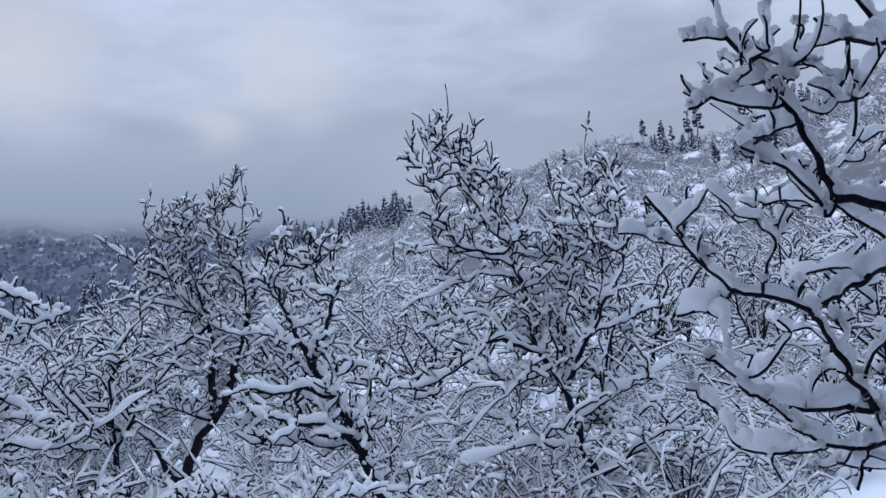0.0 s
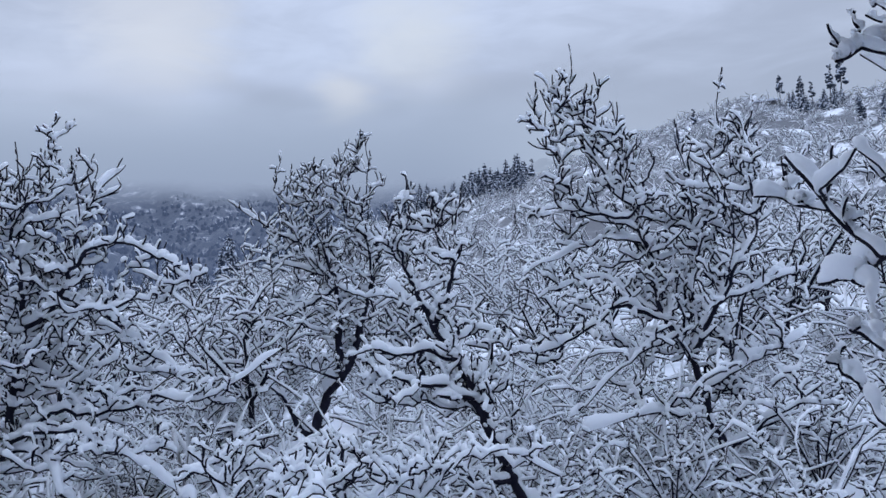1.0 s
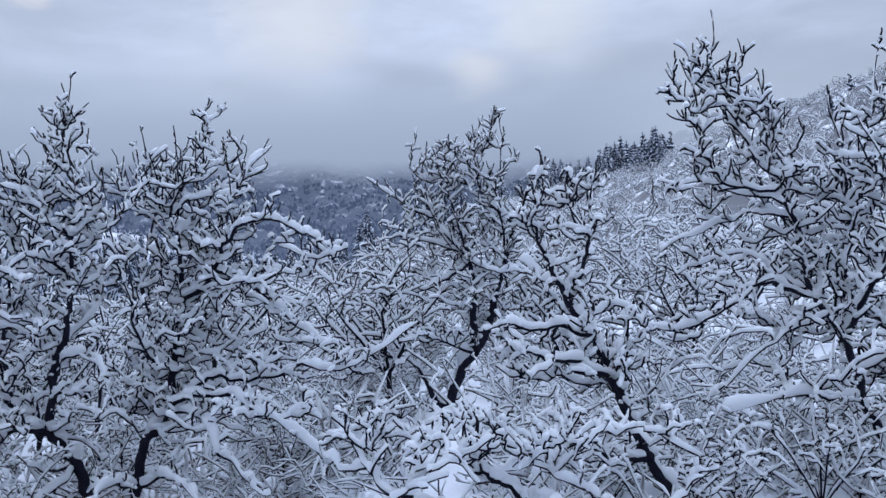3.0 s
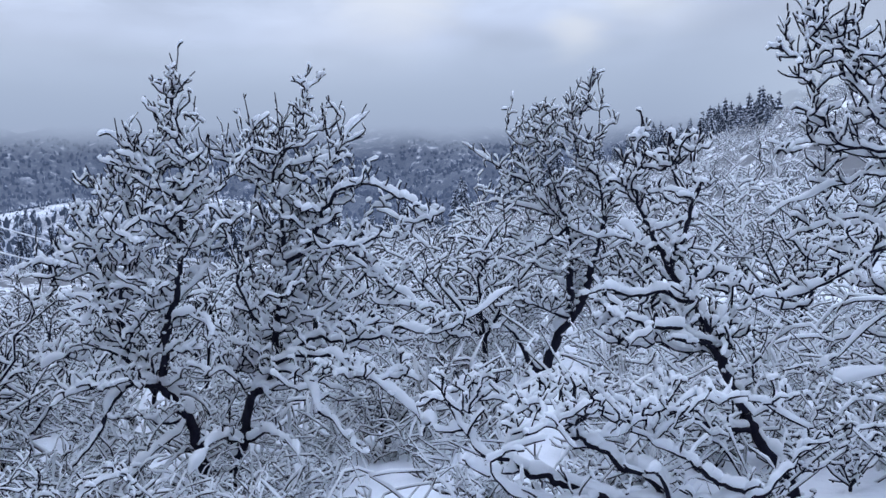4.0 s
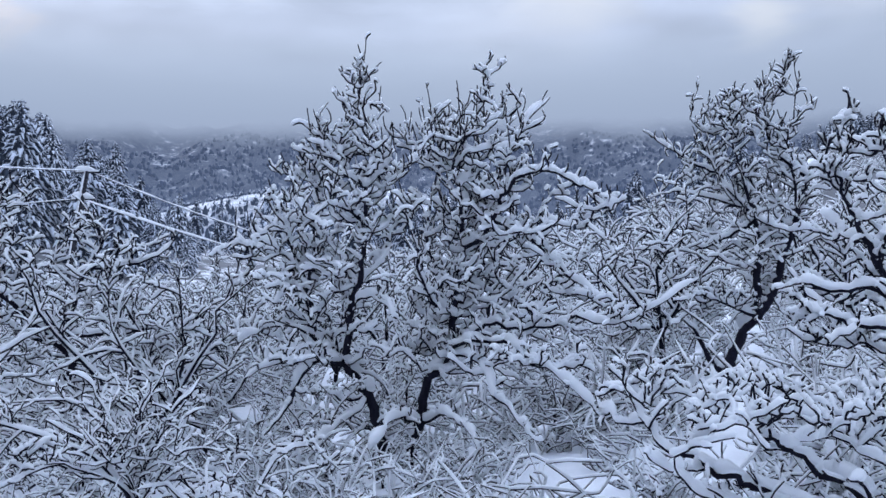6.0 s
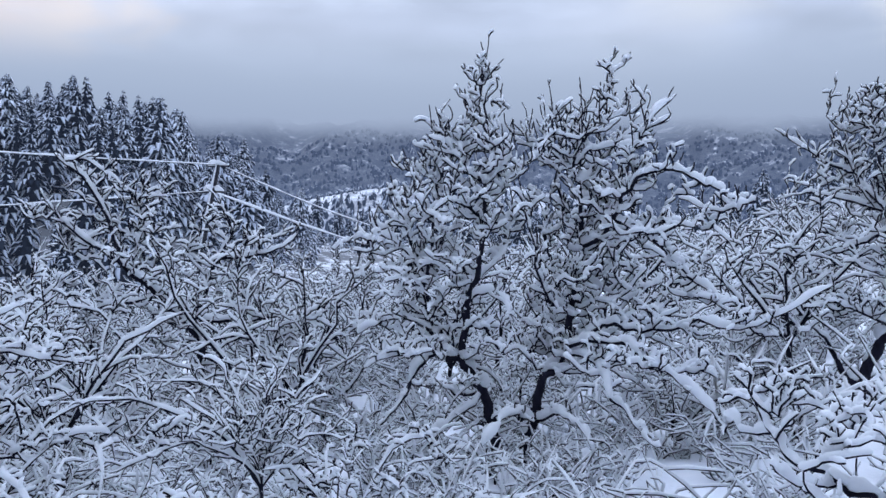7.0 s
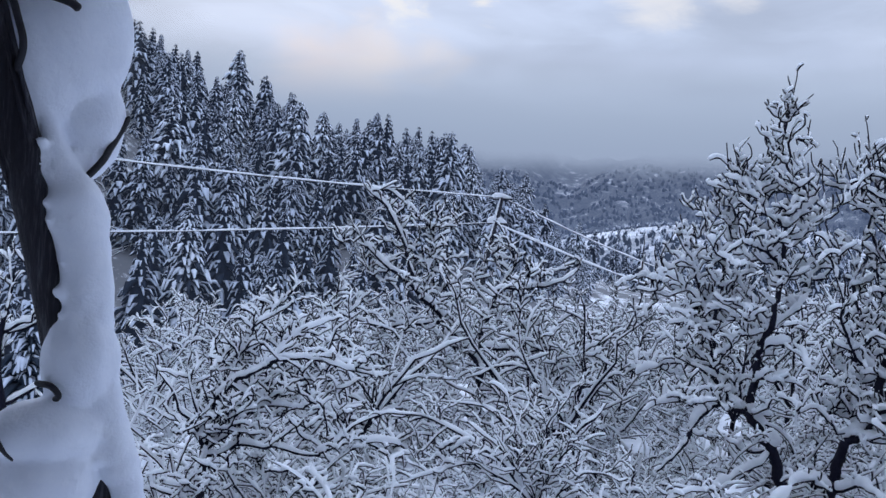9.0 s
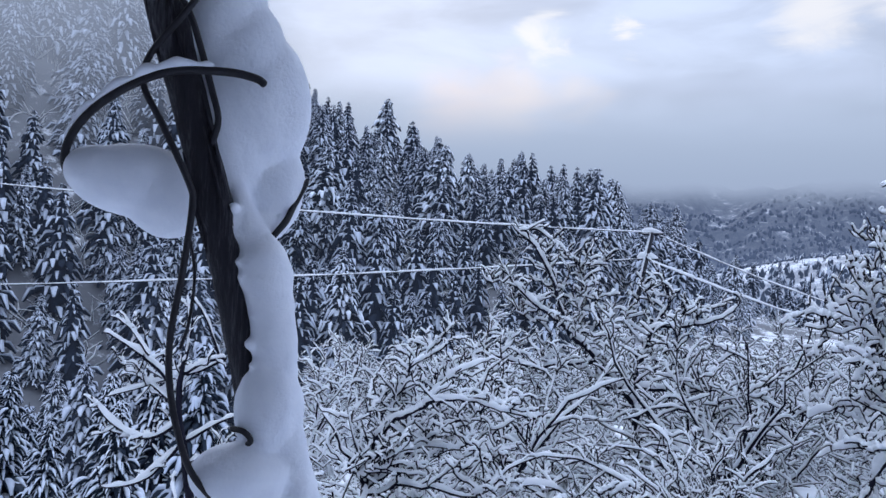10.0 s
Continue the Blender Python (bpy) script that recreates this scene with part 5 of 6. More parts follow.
# ---------------------------------------------------------------- conifers
def spruce(seed, tall, label, group, tiers=32, per=14, width=0.17, bare=0.06, k=3, sides=3, small=1.0):
    """Drooping fingers of needles round a dark core, with snow along each of them."""
    rng = np.random.default_rng(seed)
    tree = thing("spruce", Matrix(), label, "conifer", group)
    line = bow((0, 0, -1.5), (rng.normal(0, 0.1), 0, tall / 2), (0, 0, tall), 4)[None]
    r = np.linspace(0.012 * tall, 0.01, 4)[None]
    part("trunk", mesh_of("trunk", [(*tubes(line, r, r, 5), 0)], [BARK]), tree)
    n = tiers * per
    tier = np.repeat(np.arange(tiers), per)
    u = bare + (0.975 - bare) * (tier / (tiers - 1)) ** 0.9 + rng.normal(0, 0.008, n)
    u = np.clip(u, bare, 0.985)
    reach = tall * width * (1 - u) ** 0.75 * np.repeat(rng.uniform(0.7, 1.2, tiers), per) * rng.uniform(0.75, 1.3, n) + 0.022 * tall
    a = 2 * np.pi * (np.tile(np.arange(per), tiers) + rng.uniform(-0.5, 0.5, n)) / per + tier * 1.9
    # the fingers of a bough start at different places along it
    size = np.clip(reach * rng.uniform(0.42, 0.70, n), 0.022 * tall, 0.11 * tall) * small
    start = (reach - size) * rng.uniform(0.25, 1.0, n)
    z = tall * u - start * 0.28
    turn = a + rng.normal(0, 0.45, n)
    s = np.linspace(0, 1, k)[None]
    droop = rng.uniform(0.45, 1.0, (n, 1))
    out = s * (1 - 0.25 * droop * s)
    P = np.stack([(start * np.cos(a))[:, None] + size[:, None] * np.cos(turn)[:, None] * out, (start * np.sin(a))[:, None] + size[:, None] * np.sin(turn)[:, None] * out,
                  z[:, None] + size[:, None] * (0.12 * s - droop * s**2)], -1)
    thick = size[:, None] * 0.30 * np.interp(s, (0, 0.5, 1), (0.6, 1.0, 0.35)) * rng.uniform(0.75, 1.2, (n, 1))
    core = np.stack([np.zeros(7), np.zeros(7), tall * np.linspace(bare + 0.02, 0.96, 7)], -1)[None]
    bulk = (0.42 * tall * width * (1 - np.linspace(bare, 1, 7)) ** 0.75 * np.array([0.3, 1, 1, 1, 1, 1, 0.4]))[None]
    part("crown", mesh_of("crown", [(*tubes(P, thick, thick * 0.6, 3), 0), (*tubes(core, bulk, bulk, 6), 0)], [NEEDLES]), tree, "", "stuff")
    S = P[rng.random(n) < 0.84].copy()
    w = np.linalg.norm(S[:, -1] - S[:, 0], axis=1)[:, None] * (0.25 if k < 5 else 0.20) * np.interp(s, (0, 0.5, 1), (0.6, 1.0, 0.35)) * rng.uniform(0.5, 1.2, (len(S), 1))
    S[:, :, 2] += w * 0.6 + 0.03
    S[:, :, :2] *= 1.03
    part("snow_load", mesh_of("snow_load", [(*tubes(S, w, w * 0.6, sides), 0)], [DUSTED]), tree, "", "stuff")
    return tree


SLOPE_FIR = "tall dark spruce laden with snow on the hillside"
FIRS = [spruce(80 + k, 16.0, SLOPE_FIR, "spruces on the hillside", 30, 19, (0.25, 0.31, 0.22, 0.28, 0.33)[k], 0.05, 3, 4, 0.80) for k in range(5)]
CLOSE_FIRS = [spruce(90 + k, 13.0, "spruce with drooping boughs under snow in the dip beside the orchard", "spruces in the dip", 40, 22, (0.19, 0.22)[k], 0.05, 5, 5, 0.85) for k in range(2)]

RIDGE_FIRS = [spruce(130 + k, 8.0, "dark young spruce dusted with snow on the ridge", "spruces on the ridge", 12, 11, (0.30, 0.36, 0.26)[k], 0.04, 3, 3, 1.1) for k in range(3)]


def pine(seed, tall, label, group):
    """A thin pine: bare stem and an uneven crown of snowy tufts."""
    rng = np.random.default_rng(seed)
    tree = thing("pine", Matrix(), label, "conifer", group)
    line = bow((0, 0, -1), (rng.normal(0, 0.15), 0, tall / 2), (rng.normal(0, 0.2), 0, tall), 5)[None]
    r = np.linspace(0.016 * tall, 0.02, 5)[None]
    part("trunk", mesh_of("trunk", [(*tubes(line, r, r, 6), 0)], [BARK]), tree)
    n = 64
    u = rng.uniform(0.34, 1.0, n) ** 0.9
    a, reach = rng.uniform(0, 6.28, n), tall * rng.uniform(0.05, 0.21, n) * (1.2 - u) ** 0.7
    root = np.stack([0 * a, 0 * a, tall * u], -1)
    way = np.stack([np.cos(a) * reach, np.sin(a) * reach, reach * rng.uniform(-0.35, 0.3, n)], -1)
    P = np.stack([root + way * 0.25, root + way * 0.7, root + way], 1)
    w = reach[:, None] * np.array([0.25, 0.55, 0.2])[None]
    part("tufts", mesh_of("tufts", [(*tubes(P, w, w * 0.7, 4), 0)], [NEEDLES]), tree, "", "stuff")
    S = P[: n * 2 // 3].copy()
    v = w[: n * 2 // 3] * 0.7
    S[:, :, 2] += v * 0.8
    part("snow_load", mesh_of("snow_load", [(*tubes(S, v, v * 0.5, 4), 0)], [DUSTED]), tree, "", "stuff")
    return tree


PINES = [pine(95 + k, 10.0, "dark thin pine with a small snowy crown on the ridge", "pines on the ridge") for k in range(4)]


def on_ridge(az, back, size):
    far = float(np.interp(az, RA, RD)) + back
    return (-math.sin(radians(az)) * far, math.cos(radians(az)) * far, size)


rng = np.random.default_rng(11)
woods = [on_ridge(az + rng.uniform(-0.5, 0.5), rng.uniform(-12, 2), rng.uniform(0.6, 0.95)) for az in np.arange(27.4, 72, 0.95)]
woods += ring(rng, 22, 27.5, 105, 180, 22, 0.6, 0.95, 5.0) + ring(rng, 17.5, 22, 100, 180, 16, 0.35, 0.6, 4.5)
woods += ring(rng, 50, 80, 46, 120, 42, 0.4, 0.65, 4.6) + ring(rng, 27.5, 74, 70, 202, 128, 0.55, 1.25, 7.0) + ring(rng, 13, 28, 60, 150, 40, 0.25, 0.5, 4.5) + ring(rng, -70, -57, 110, 190, 12, 0.4, 0.6, 8) + ring(rng, -53.6, -52.2, 150, 165, 4, 0.25, 0.38, 1.5)
woods += [on_ridge(rng.uniform(-34, -21), rng.uniform(-12, -1), rng.uniform(0.16, 0.34)) for _ in range(16)]
put(FIRS, woods[:205], 6, 0.2)
put(RIDGE_FIRS, [on_ridge(rng.uniform(-35, -20), rng.uniform(-30, 1), rng.uniform(0.5, 1.0)) for _ in range(44)] + [on_ridge(rng.uniform(-33, -28), rng.uniform(-24, 0), rng.uniform(0.8, 1.3)) for _ in range(18)] + ring(rng, -62, -54, 130, 200, 10, 0.4, 0.9, 4.0) + ring(rng, -54.2, -50.6, 170, 196, 14, 0.35, 0.7, 2.0), 16, 0.1)
put(CLOSE_FIRS, ring(rng, 54, 80, 17, 46, 22, 0.55, 0.95, 3.4), 9, 0.2)
pines = [on_ridge(az, rng.uniform(-4, 1), s) for az, s in ((-50.4, 0.70), (-51.6, 0.70), (-52.3, 0.55), (-53.3, 0.85), (-54.0, 1.00), (-56.8, 0.9), (-47.2, 0.25), (-30.6, 0.95), (-31.3, 0.75), (-33.4, 0.75))]
pines += [on_ridge(az + rng.uniform(-0.5, 0.5), rng.uniform(-14, 0), rng.uniform(0.3, 0.75)) for az in np.arange(-34, -20, 0.45)]
pines += [on_ridge(rng.uniform(-33.2, -28.6), rng.uniform(-16, -2), rng.uniform(0.45, 0.9)) for _ in range(14)]
pines += ring(rng, -61, -55, 130, 195, 9, 0.5, 0.9, 6) + ring(rng, -50, -40, 120, 190, 4, 0.3, 0.5, 9)
put(PINES, pines, 10, 0.2)


def joined_woods(name, plain, spots, seed, label):
    """Many more spruces of the same kinds as one sheet of woods."""
    rng = np.random.default_rng(seed)
    chunks = []
    for n, (x, y, s) in enumerate(spots):
        a = rng.uniform(0, 6.28)
        turn = np.array([[math.cos(a), -math.sin(a), 0], [math.sin(a), math.cos(a), 0], [0, 0, 1]]) * s
        for ob in plain[n % len(plain)].children:
            me = ob.data
            v, q = np.empty(len(me.vertices) * 3, np.float32), np.empty(len(me.loops), np.int32)
            me.vertices.foreach_get("co", v), me.loops.foreach_get("vertex_index", q)
            slot = {"trunk": 0, "crown": 1, "snow_load": 2}[ob.name.split(".")[0]]
            chunks.append((v.reshape(-1, 3) @ turn.T + (x, y, float(height(x, y)) - 0.2), q.reshape(-1, 4), slot))
    tagged(new(name, mesh_of(name, chunks, [BARK, NEEDLES, DUSTED])), label, "woods", "", "stuff")


SPARE = [spruce(120 + k, 16.0, "", "", 16, 10, 0.27, 0.05, 3, 3, 1.15) for k in range(3)]
joined_woods("hill_woods", SPARE, ring(rng, 27.5, 74, 80, 205, 190, 0.6, 1.1, 4.5) + ring(rng, -20, 23, 140, 255, 50, 0.5, 0.9, 7) + ring(rng, -14, 25, 290, 385, 80, 0.3, 0.5, 9) + ring(rng, -16, 25, 235, 290, 100, 0.35, 0.6, 4.5), 15, "dense snowy spruce woods on the hillside")
for spare in SPARE:
    for ob in (*spare.children, spare):
        bpy.data.objects.remove(ob)


def far_woods():
    """The woods on the mountain: one sheet of many small crowns."""
    rng = np.random.default_rng(21)
    n = 15000
    az, d = np.radians(rng.uniform(-40, 45, n)), rng.uniform(560, 1150, n)
    # and the trees on the low spur in front, below its snowy crest
    az, d = np.append(az, np.radians(rng.uniform(-14, 26, 1300))), np.append(d, 300 + 84 * rng.uniform(0, 1, 1300) ** 0.9)
    az, d = np.append(az, np.radians(rng.uniform(-14, 26, 800))), np.append(d, rng.uniform(384, 428, 800))
    x, y = -np.sin(az) * d, np.cos(az) * d
    keep = waves(x, y, 120, 31) > -1.3
    x, y, d = x[keep], y[keep], d[keep]
    n = len(x)
    tall = rng.uniform(2.2, 5.0, n) * np.where(d < 384, 0.8, np.where(d < 500, 0.26, 1.0))
    z = height(x, y)
    P = np.stack([np.stack([x, y, z + tall * s], -1) for s in (-0.1, 0.35, 0.95)], 1)
    P[:, 1:] += rng.normal(0, 0.5, (n, 2, 3))
    r = tall[:, None] * np.array([0.5, 0.66, 0.18])[None] * rng.uniform(0.6, 1.3, (n, 3)) * np.where(d < 500, 0.55, 0.85)[:, None]
    T = tubes(P, r, r, 4)
    capped = rng.random(n) < np.where(d < 500, 0.8, 0.16)
    Q = P[capped]
    v = r[capped] * 0.55
    Q = Q + (0, 0, 0.9) + rng.normal(0, 0.35, (len(Q), 1, 3))
    C = tubes(Q, v, v * 0.8, 4)
    ob = new("far_woods", mesh_of("far_woods", [(*T, 0), (*C, 1)], [NEEDLES, DUSTED]))
    tagged(ob, "far wooded mountainside dusted with snow", "woods", "", "stuff")


far_woods()


# ---------------------------------------------------------------- wires and their pole
def spline(points, k=6):
    """A smooth line through the given points."""
    p = np.array(points, float)
    p = np.concatenate([2 * p[:1] - p[1:2], p, 2 * p[-1:] - p[-2:-1]])
    u = np.linspace(0, 1, k, endpoint=False)[:, None]
    out = [0.5 * (2 * b + (c - a) * u + (2 * a - 5 * b + 4 * c - d) * u**2 + (3 * b - a - 3 * c + d) * u**3)
           for a, b, c, d in zip(p, p[1:], p[2:], p[3:])]
    return np.concatenate(out + [p[-2:-1]])


def sagging(a, b, sag, k=26):
    a, b = np.array(a, float), np.array(b, float)
    u = np.linspace(0, 1, k)[:, None]
    line = a + (b - a) * u
    line[:, 2] -= sag * 4 * (u * (1 - u))[:, 0]
    return line


def wire(a, b, sag, sleeve, seed, label):
    """An overhead wire with a sleeve of snow, hung from a to b."""
    rng = np.random.default_rng(seed)
    line = sagging(a, b, sag)[None]
    ob = thing("overhead_wire", pose(0, 0, 0), label, "wire", "overhead wires")
    r = np.full(line.shape[:2], 0.014)
    part("conductor", mesh_of("conductor", [(*tubes(line, r, r, 5), 0)], [RUBBER]), ob)
    part("snow_sleeve", mesh_of("snow_sleeve", [(*snow_on(rng, line, r, sleeve, sleeve, 7, 0.04, 4), 0)], [SNOW]), ob, "white sleeve of snow")


TOP, MID = (-17.08, 38.36, 6.20), (-17.47, 38.19, 4.89)
wire(TOP, (-36.5, 13.0, 6.32), 0.25, 0.034, 1, "thin overhead wire carrying a line of snow")
wire(MID, (-36.5, 13.0, 1.95), 0.20, 0.034, 2, "thin overhead wire carrying a line of snow")
wire(TOP, (-11.9, 76.0, 2.2), 0.5, 0.052, 3, "overhead wire with a thick snow sleeve running downhill")
wire(MID, (-11.5, 69.0, 0.9), 0.4, 0.052, 4, "overhead wire with a thick snow sleeve running downhill")


def utility_pole():
    rng = np.random.default_rng(7)
    ob = thing("utility_pole", pose(-18.75, 37.6, -3.4), "slender leaning wooden pole carrying snowy wires", "utility pole")
    line = bow((0, 0, -0.6), (0.84, 0.38, 4.8), (1.67, 0.76, 9.8), 6)[None]
    r = np.linspace(0.13, 0.085, 6)[None]
    part("shaft", mesh_of("shaft", [(*tubes(line, r, r, 8), 0)], [POLE_WOOD]), ob)
    for z, x in ((9.55, 1.63), (8.28, 1.41)):
        arm = np.array([[[x - 0.55, 0.76, z - 0.02], [x, 0.74, z], [x + 0.55, 0.72, z - 0.02]]])
        w = np.full((1, 3), 0.05)
        part("cross_arm", mesh_of("cross_arm", [(*tubes(arm, w, w, 4), 0)], [POLE_WOOD]), ob)
        w = np.full((1, 3), 0.09)
        part("snow_cap", mesh_of("snow_cap", [(*snow_on(rng, arm, w * 0.6, 0.10, 0.12, 8, 0.0, 3), 0)], [SNOW]), ob, "cap of snow")
    side = snow_on(rng, np.concatenate([line - (0.06, 0.05, 0)]), r * 0.7, 0.05, 0.05, 6, 0.2, 3, False, 0.35)
    part("snow_streak", mesh_of("snow_streak", [(*side, 0)], [SNOW]), ob, "snow stuck along the shaft")


utility_pole()


# ---------------------------------------------------------------- wooden post with coiled cable beside the eye
def lump(centre, size, seed, rough=0.10, n=40, m=26):
    """A rounded cushion of snow."""
    u, v = np.meshgrid(np.linspace(0, 2 * np.pi, n, endpoint=False), np.linspace(0.02, np.pi - 0.02, m), indexing="ij")
    d = np.stack([np.cos(u) * np.sin(v), np.sin(u) * np.sin(v), np.cos(v)], -1)
    r = 1 + rough * waves(d[..., 0] * 2 + d[..., 2], d[..., 1] * 2 - d[..., 2] * 1.3, 2.6, seed, 4)
    V = np.array(centre) + d * r[..., None] * np.array(size)
    i = np.arange(n * m).reshape(n, m)
    j = np.roll(i, -1, axis=0)
    return V.reshape(-1, 3), np.stack([i[:, :-1], i[:, 1:], j[:, 1:], j[:, :-1]], -1).reshape(-1, 4)


def wooden_post():
    rng = np.random.default_rng(12)
    ob = thing("wooden_post", pose(-1.592, 0.944, 2.689, 0, 0, 53.85), "leaning weathered wooden post hung with snowy cable loops", "post")
    line = spline([(0.66, 0.02, -3.1), (0.42, 0.01, -1.6), (0.165, 0, -0.578), (0.088, 0, -0.288), (0.026, 0, -0.057), (-0.059, 0, 0.23), (-0.15, 0, 0.525), (-0.20, 0, 0.70)], 7)
    k = len(line)
    r = np.linspace(0.045, 0.035, k)[None] * (1 + 0.05 * rng.normal(size=(1, k)))
    part("shaft", mesh_of("shaft", [(*tubes(line[None], r, r, 18), 0)], [POLE_WOOD]), ob)
    # torn strips of wood along the shaft
    for s in range(9):
        i = int(rng.integers(int(k * 0.45), k - 8))
        a = rng.uniform(2.6, 5.6)
        off = np.array([math.cos(a), math.sin(a), 0]) * 0.041
        w = np.array([0.001, 0.004, 0.005, 0.004, 0.003, 0.001])[None] * rng.uniform(0.7, 1.4)
        part("splinter", mesh_of("splinter", [(*tubes((line[i:i + 6] + off)[None], w, w, 5), 0)], [POLE_WOOD]), ob)
    cables = [
        [(0.082, -0.07, 0.288), (0.06, -0.07, 0.300), (0.004, -0.07, 0.306), (-0.096, -0.075, 0.295), (-0.181, -0.06, 0.257), (-0.252, -0.03, 0.203),
         (-0.291, 0.0, 0.143), (-0.291, 0.02, 0.092), (-0.255, 0.03, 0.062), (-0.198, 0.035, 0.040), (-0.121, 0.03, 0.02), (-0.05, 0.0, 0.0)],
        [(0.0, -0.04, 0.56), (-0.052, -0.06, 0.469), (-0.092, -0.065, 0.403), (-0.143, -0.06, 0.326), (-0.152, -0.06, 0.266), (-0.112, -0.07, 0.189),
         (-0.055, -0.085, 0.078), (-0.045, -0.08, 0.032), (-0.055, -0.07, -0.096), (-0.071, -0.06, -0.235), (-0.061, -0.06, -0.348),
         (-0.027, -0.075, -0.461), (0.012, -0.075, -0.520), (0.05, -0.06, -0.550), (0.10, -0.045, -0.555), (0.14, -0.04, -0.51)],
        [(-0.12, -0.05, 0.55), (-0.096, -0.055, 0.462), (-0.064, -0.055, 0.395), (-0.022, -0.05, 0.269), (-0.007, -0.05, 0.212), (-0.016, -0.03, 0.165)],
        [(0.03, 0.02, 0.03), (0.057, -0.02, -0.002), (0.088, -0.02, -0.041), (0.138, 0.0, 0.012), (0.159, 0.03, 0.053), (0.19, 0.06, 0.12)],
        [(0.084, -0.02, -0.036), (0.104, -0.02, -0.066), (0.115, -0.02, -0.105), (0.11, 0.0, -0.14)],
        [(0.055, -0.05, -0.405), (0.080, -0.072, -0.408), (0.094, -0.072, -0.425), (0.086, -0.05, -0.440)],
    ]
    for n, c in enumerate(cables):
        p = spline(c, 7)[None]
        w = np.full(p.shape[:2], (0.0085, 0.0068, 0.0068, 0.0072, 0.0065, 0.006)[n])
        w[0, 0] = w[0, -1] = 0.004
        cable = part("cable", mesh_of("cable", [(*tubes(p, w, w, 10), 0)], [RUBBER]), ob, "stiff black cable")
        if n == 0:
            part("snow_strip", mesh_of("snow_strip", [(*snow_on(rng, p[:, 16:48], w[:, 16:48], 0.0035, 0.005, 8, 0.0, 3), 0)], [SNOW_SHADED]), cable, "thin strip of snow")
    thin = spline([(-0.05, 0.06, -0.02), (-0.035, 0.06, -0.10), (-0.04, 0.06, -0.2), (-0.055, 0.06, -0.26)], 5)[None]
    w = np.full(thin.shape[:2], 0.0035)
    part("cord", mesh_of("cord", [(*tubes(thin, w, w, 6), 0)], [RUBBER]), ob, "thin hanging cord")
    chunks = []
    for centre, size, seed, rough in (
            ((0.0, 0.05, 0.47), (0.082, 0.075, 0.17), 2, 0.04), ((0.035, 0.055, 0.37), (0.098, 0.08, 0.13), 15, 0.04), ((0.075, 0.06, 0.27), (0.112, 0.085, 0.17), 1, 0.05), ((0.030, 0.05, 0.22), (0.10, 0.07, 0.18), 7, 0.05),
            ((0.102, 0.065, 0.10), (0.086, 0.055, 0.120), 3, 0.05), ((0.10, 0.03, 0.0), (0.030, 0.03, 0.05), 8, 0.06),
            ((-0.165, 0.03, 0.085), (0.125, 0.070, 0.076), 4, 0.05), ((-0.10, 0.03, 0.060), (0.088, 0.07, 0.088), 5, 0.07), ((-0.238, 0.02, 0.098), (0.062, 0.055, 0.052), 6, 0.05), ((-0.045, 0.04, 0.10), (0.06, 0.05, 0.07), 9, 0.05),
            ((0.128, -0.03, -0.37), (0.072, 0.052, 0.10), 11, 0.08), ((0.080, -0.03, -0.500), (0.105, 0.070, 0.066), 12, 0.06), ((0.085, -0.03, -0.59), (0.090, 0.07, 0.08), 13, 0.07),
            ((0.080, -0.02, -0.69), (0.085, 0.06, 0.085), 14, 0.08)):
        chunks.append((*lump(centre, size, seed, rough), 0))
    edge = spline([(0.040, 0.01, 0.10), (0.065, 0.0, 0.0), (0.104, -0.01, -0.088), (0.130, -0.01, -0.228), (0.148, -0.015, -0.369), (0.180, -0.02, -0.48), (0.242, -0.015, -0.66), (0.325, -0.01, -0.95)], 14)[None]
    n = edge.shape[1]
    w = np.interp(np.linspace(0, 7, n), range(8), (0.015, 0.032, 0.054, 0.047, 0.046, 0.038, 0.034, 0.02))[None] * (1 + 0.08 * np.interp(np.linspace(0, 14, n), range(15), rng.normal(size=15))[None])
    for i in range(0, n, 3):
        chunks.append((*lump(edge[0, i], np.array([1.0, 1.0, 1.25]) * w[0, i], i, 0.05, 24, 16), 0))
    for _ in range(46):
        i = int(rng.integers(8, n - 18))
        spot = edge[0, i] + np.array([-w[0, i] * rng.uniform(0.75, 1.0), -0.024 + rng.normal(0, 0.010), rng.normal(0, 0.004)])
        chunks.append((*lump(spot, np.array([0.011, 0.011, 0.008]) * rng.uniform(0.5, 1.3), int(rng.integers(99)), 0.2, 8, 6), 0))
    mass = part("snow_mass", mesh_of("snow_mass", chunks, [SNOW_SHADED]), ob, "soft mass of fresh snow, coloured as in shade, clinging to the post and cables")
    melt = mass.modifiers.new("melt", "REMESH")
    melt.mode, melt.voxel_size, melt.use_smooth_shade = "VOXEL", 0.0055, True
    round_off = mass.modifiers.new("round_off", "SMOOTH")
    round_off.factor, round_off.iterations = 0.5, 16


wooden_post()


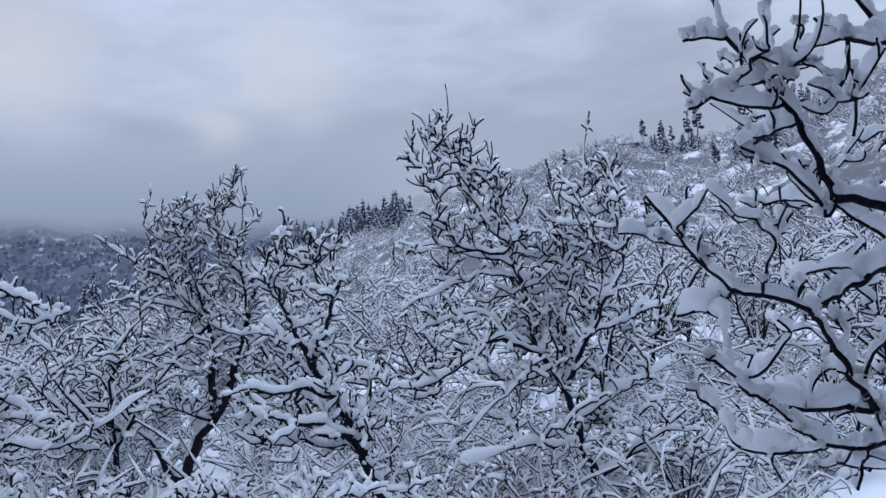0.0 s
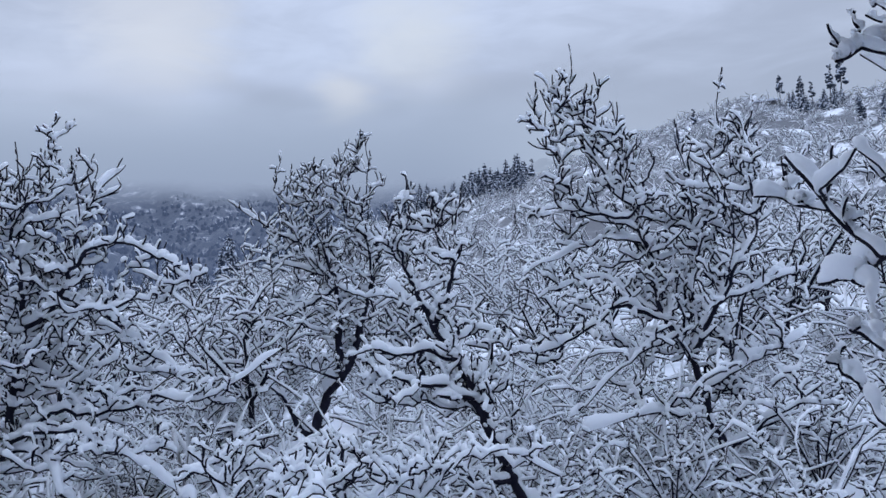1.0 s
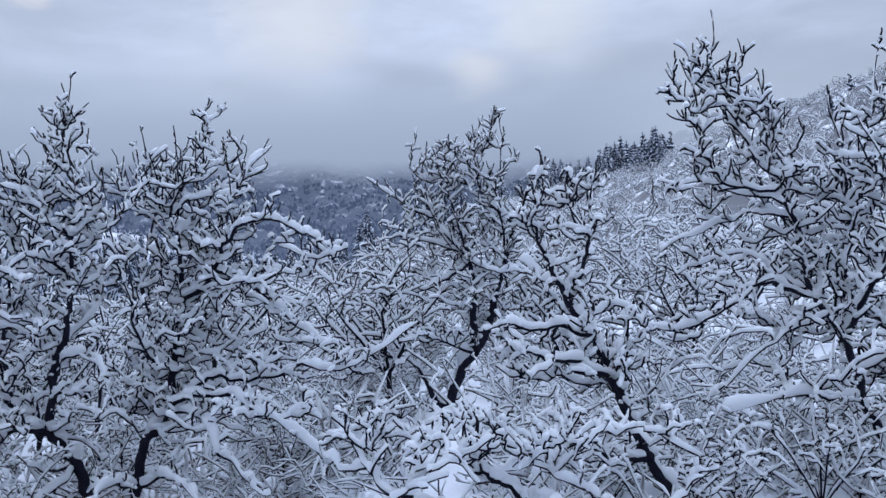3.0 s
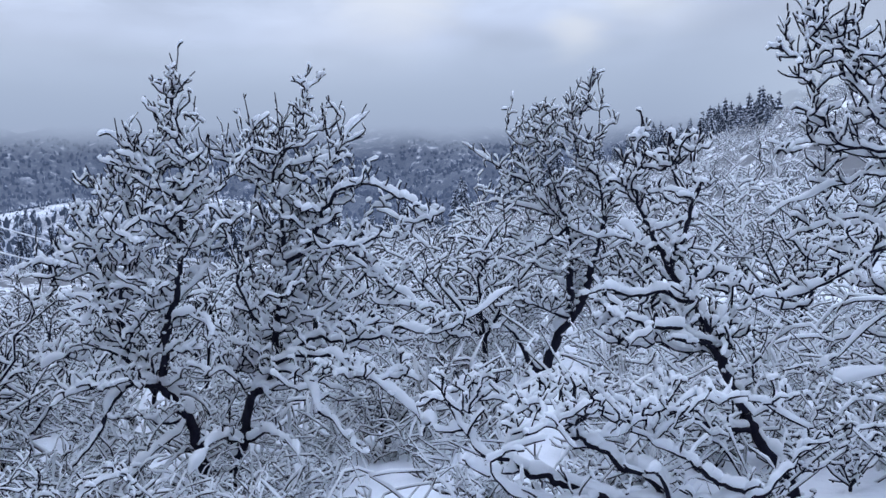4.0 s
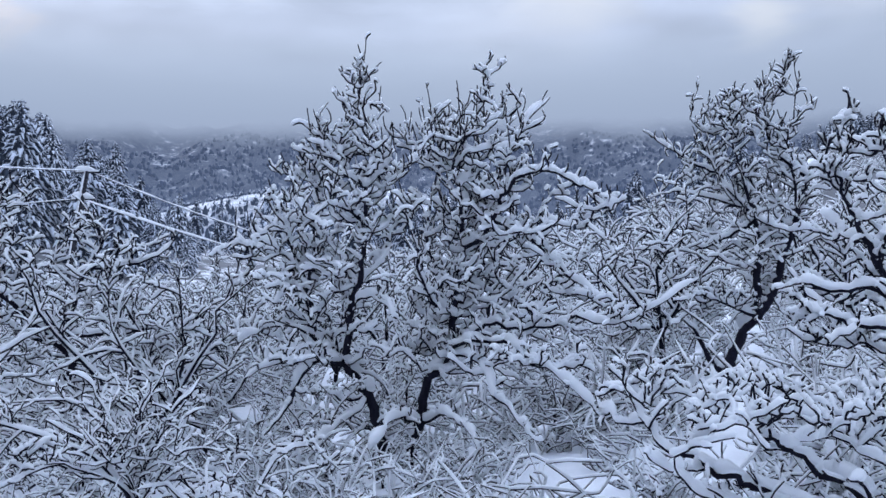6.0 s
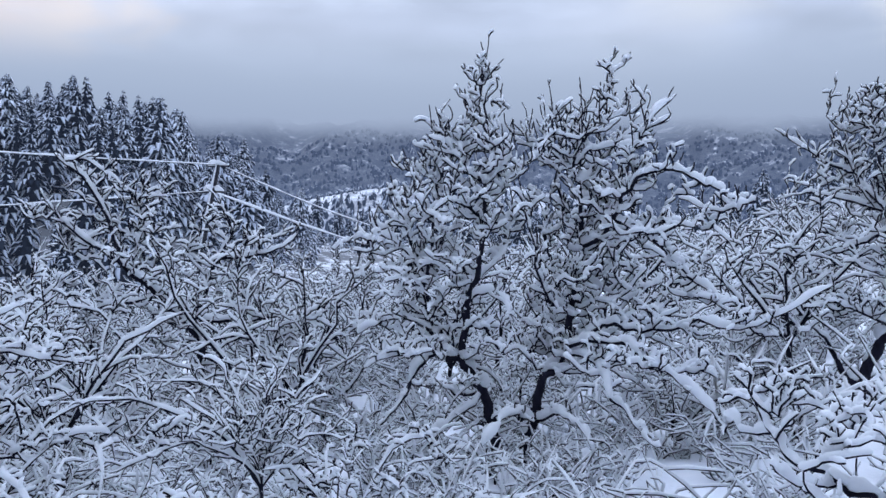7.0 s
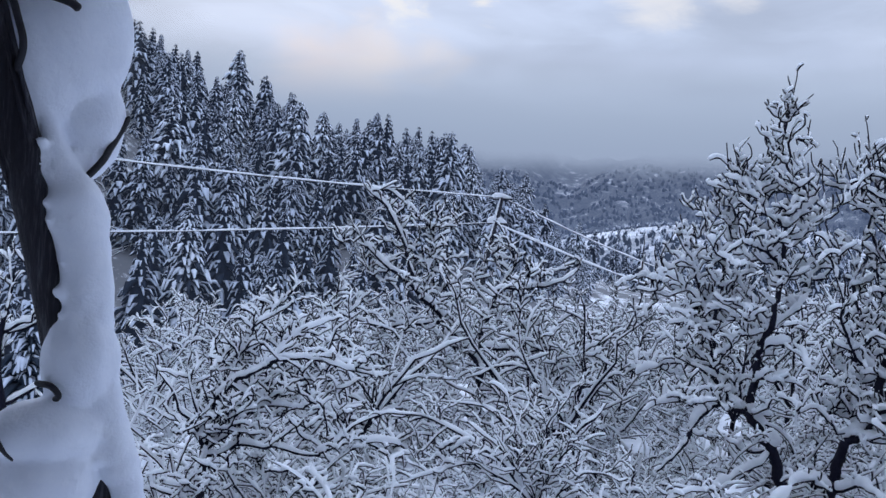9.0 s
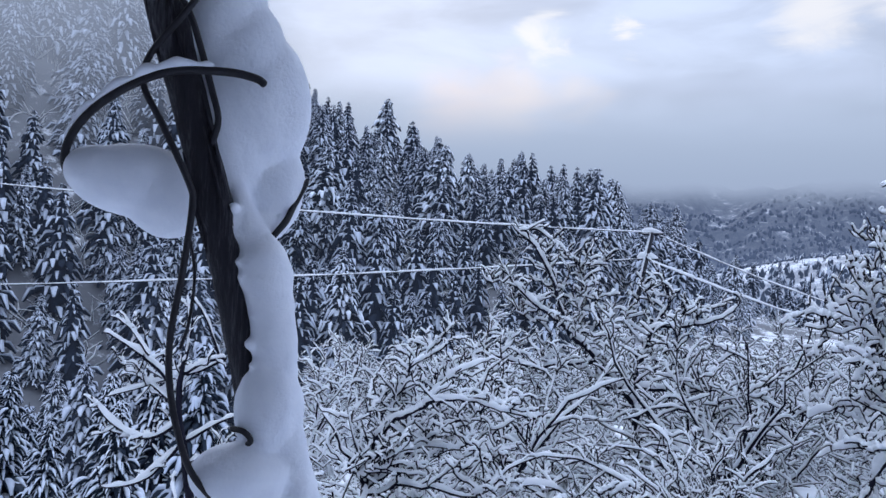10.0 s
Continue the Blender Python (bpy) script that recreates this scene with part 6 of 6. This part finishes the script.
# ---------------------------------------------------------------- shed on the ridge
def shed(az, far, label):
    """A low flat-roofed stone shed, half in the slope, with snow on its roof."""
    x, y = -math.sin(radians(az)) * far, math.cos(radians(az)) * far
    ob = thing("shed", pose(x, y, float(height(x, y)) - 2.0, 0, 0, az), label, "shed")
    stone = material("shed_stone", [(0.10, 0.10, 0.11), (0.22, 0.21, 0.21)], 2, 0.9, 0.5, 8)
    for name, size, place, mat in (("wall", (5.2, 4.0, 2.3), (0, 0, 1.15), stone), ("roof", (6.2, 4.8, 0.25), (0, 0, 2.43), POLE_WOOD), ("snow_cover", (6.3, 4.9, 0.45), (0, 0, 2.78), SNOW_SHADED)):
        bm = bmesh.new()
        bmesh.ops.create_cube(bm, size=1.0, matrix=Matrix.LocRotScale(place, None, size))
        bmesh.ops.bevel(bm, geom=bm.edges[:], offset=0.18 if name == "snow_cover" else 0.04, segments=3, affect="EDGES")
        me = bpy.data.meshes.new(name)
        bm.to_mesh(me), bm.free()
        me.materials.append(mat)
        part(name, me, ob)


shed(-49.5, 200, "low flat-roofed stone shed under snow on the ridge")
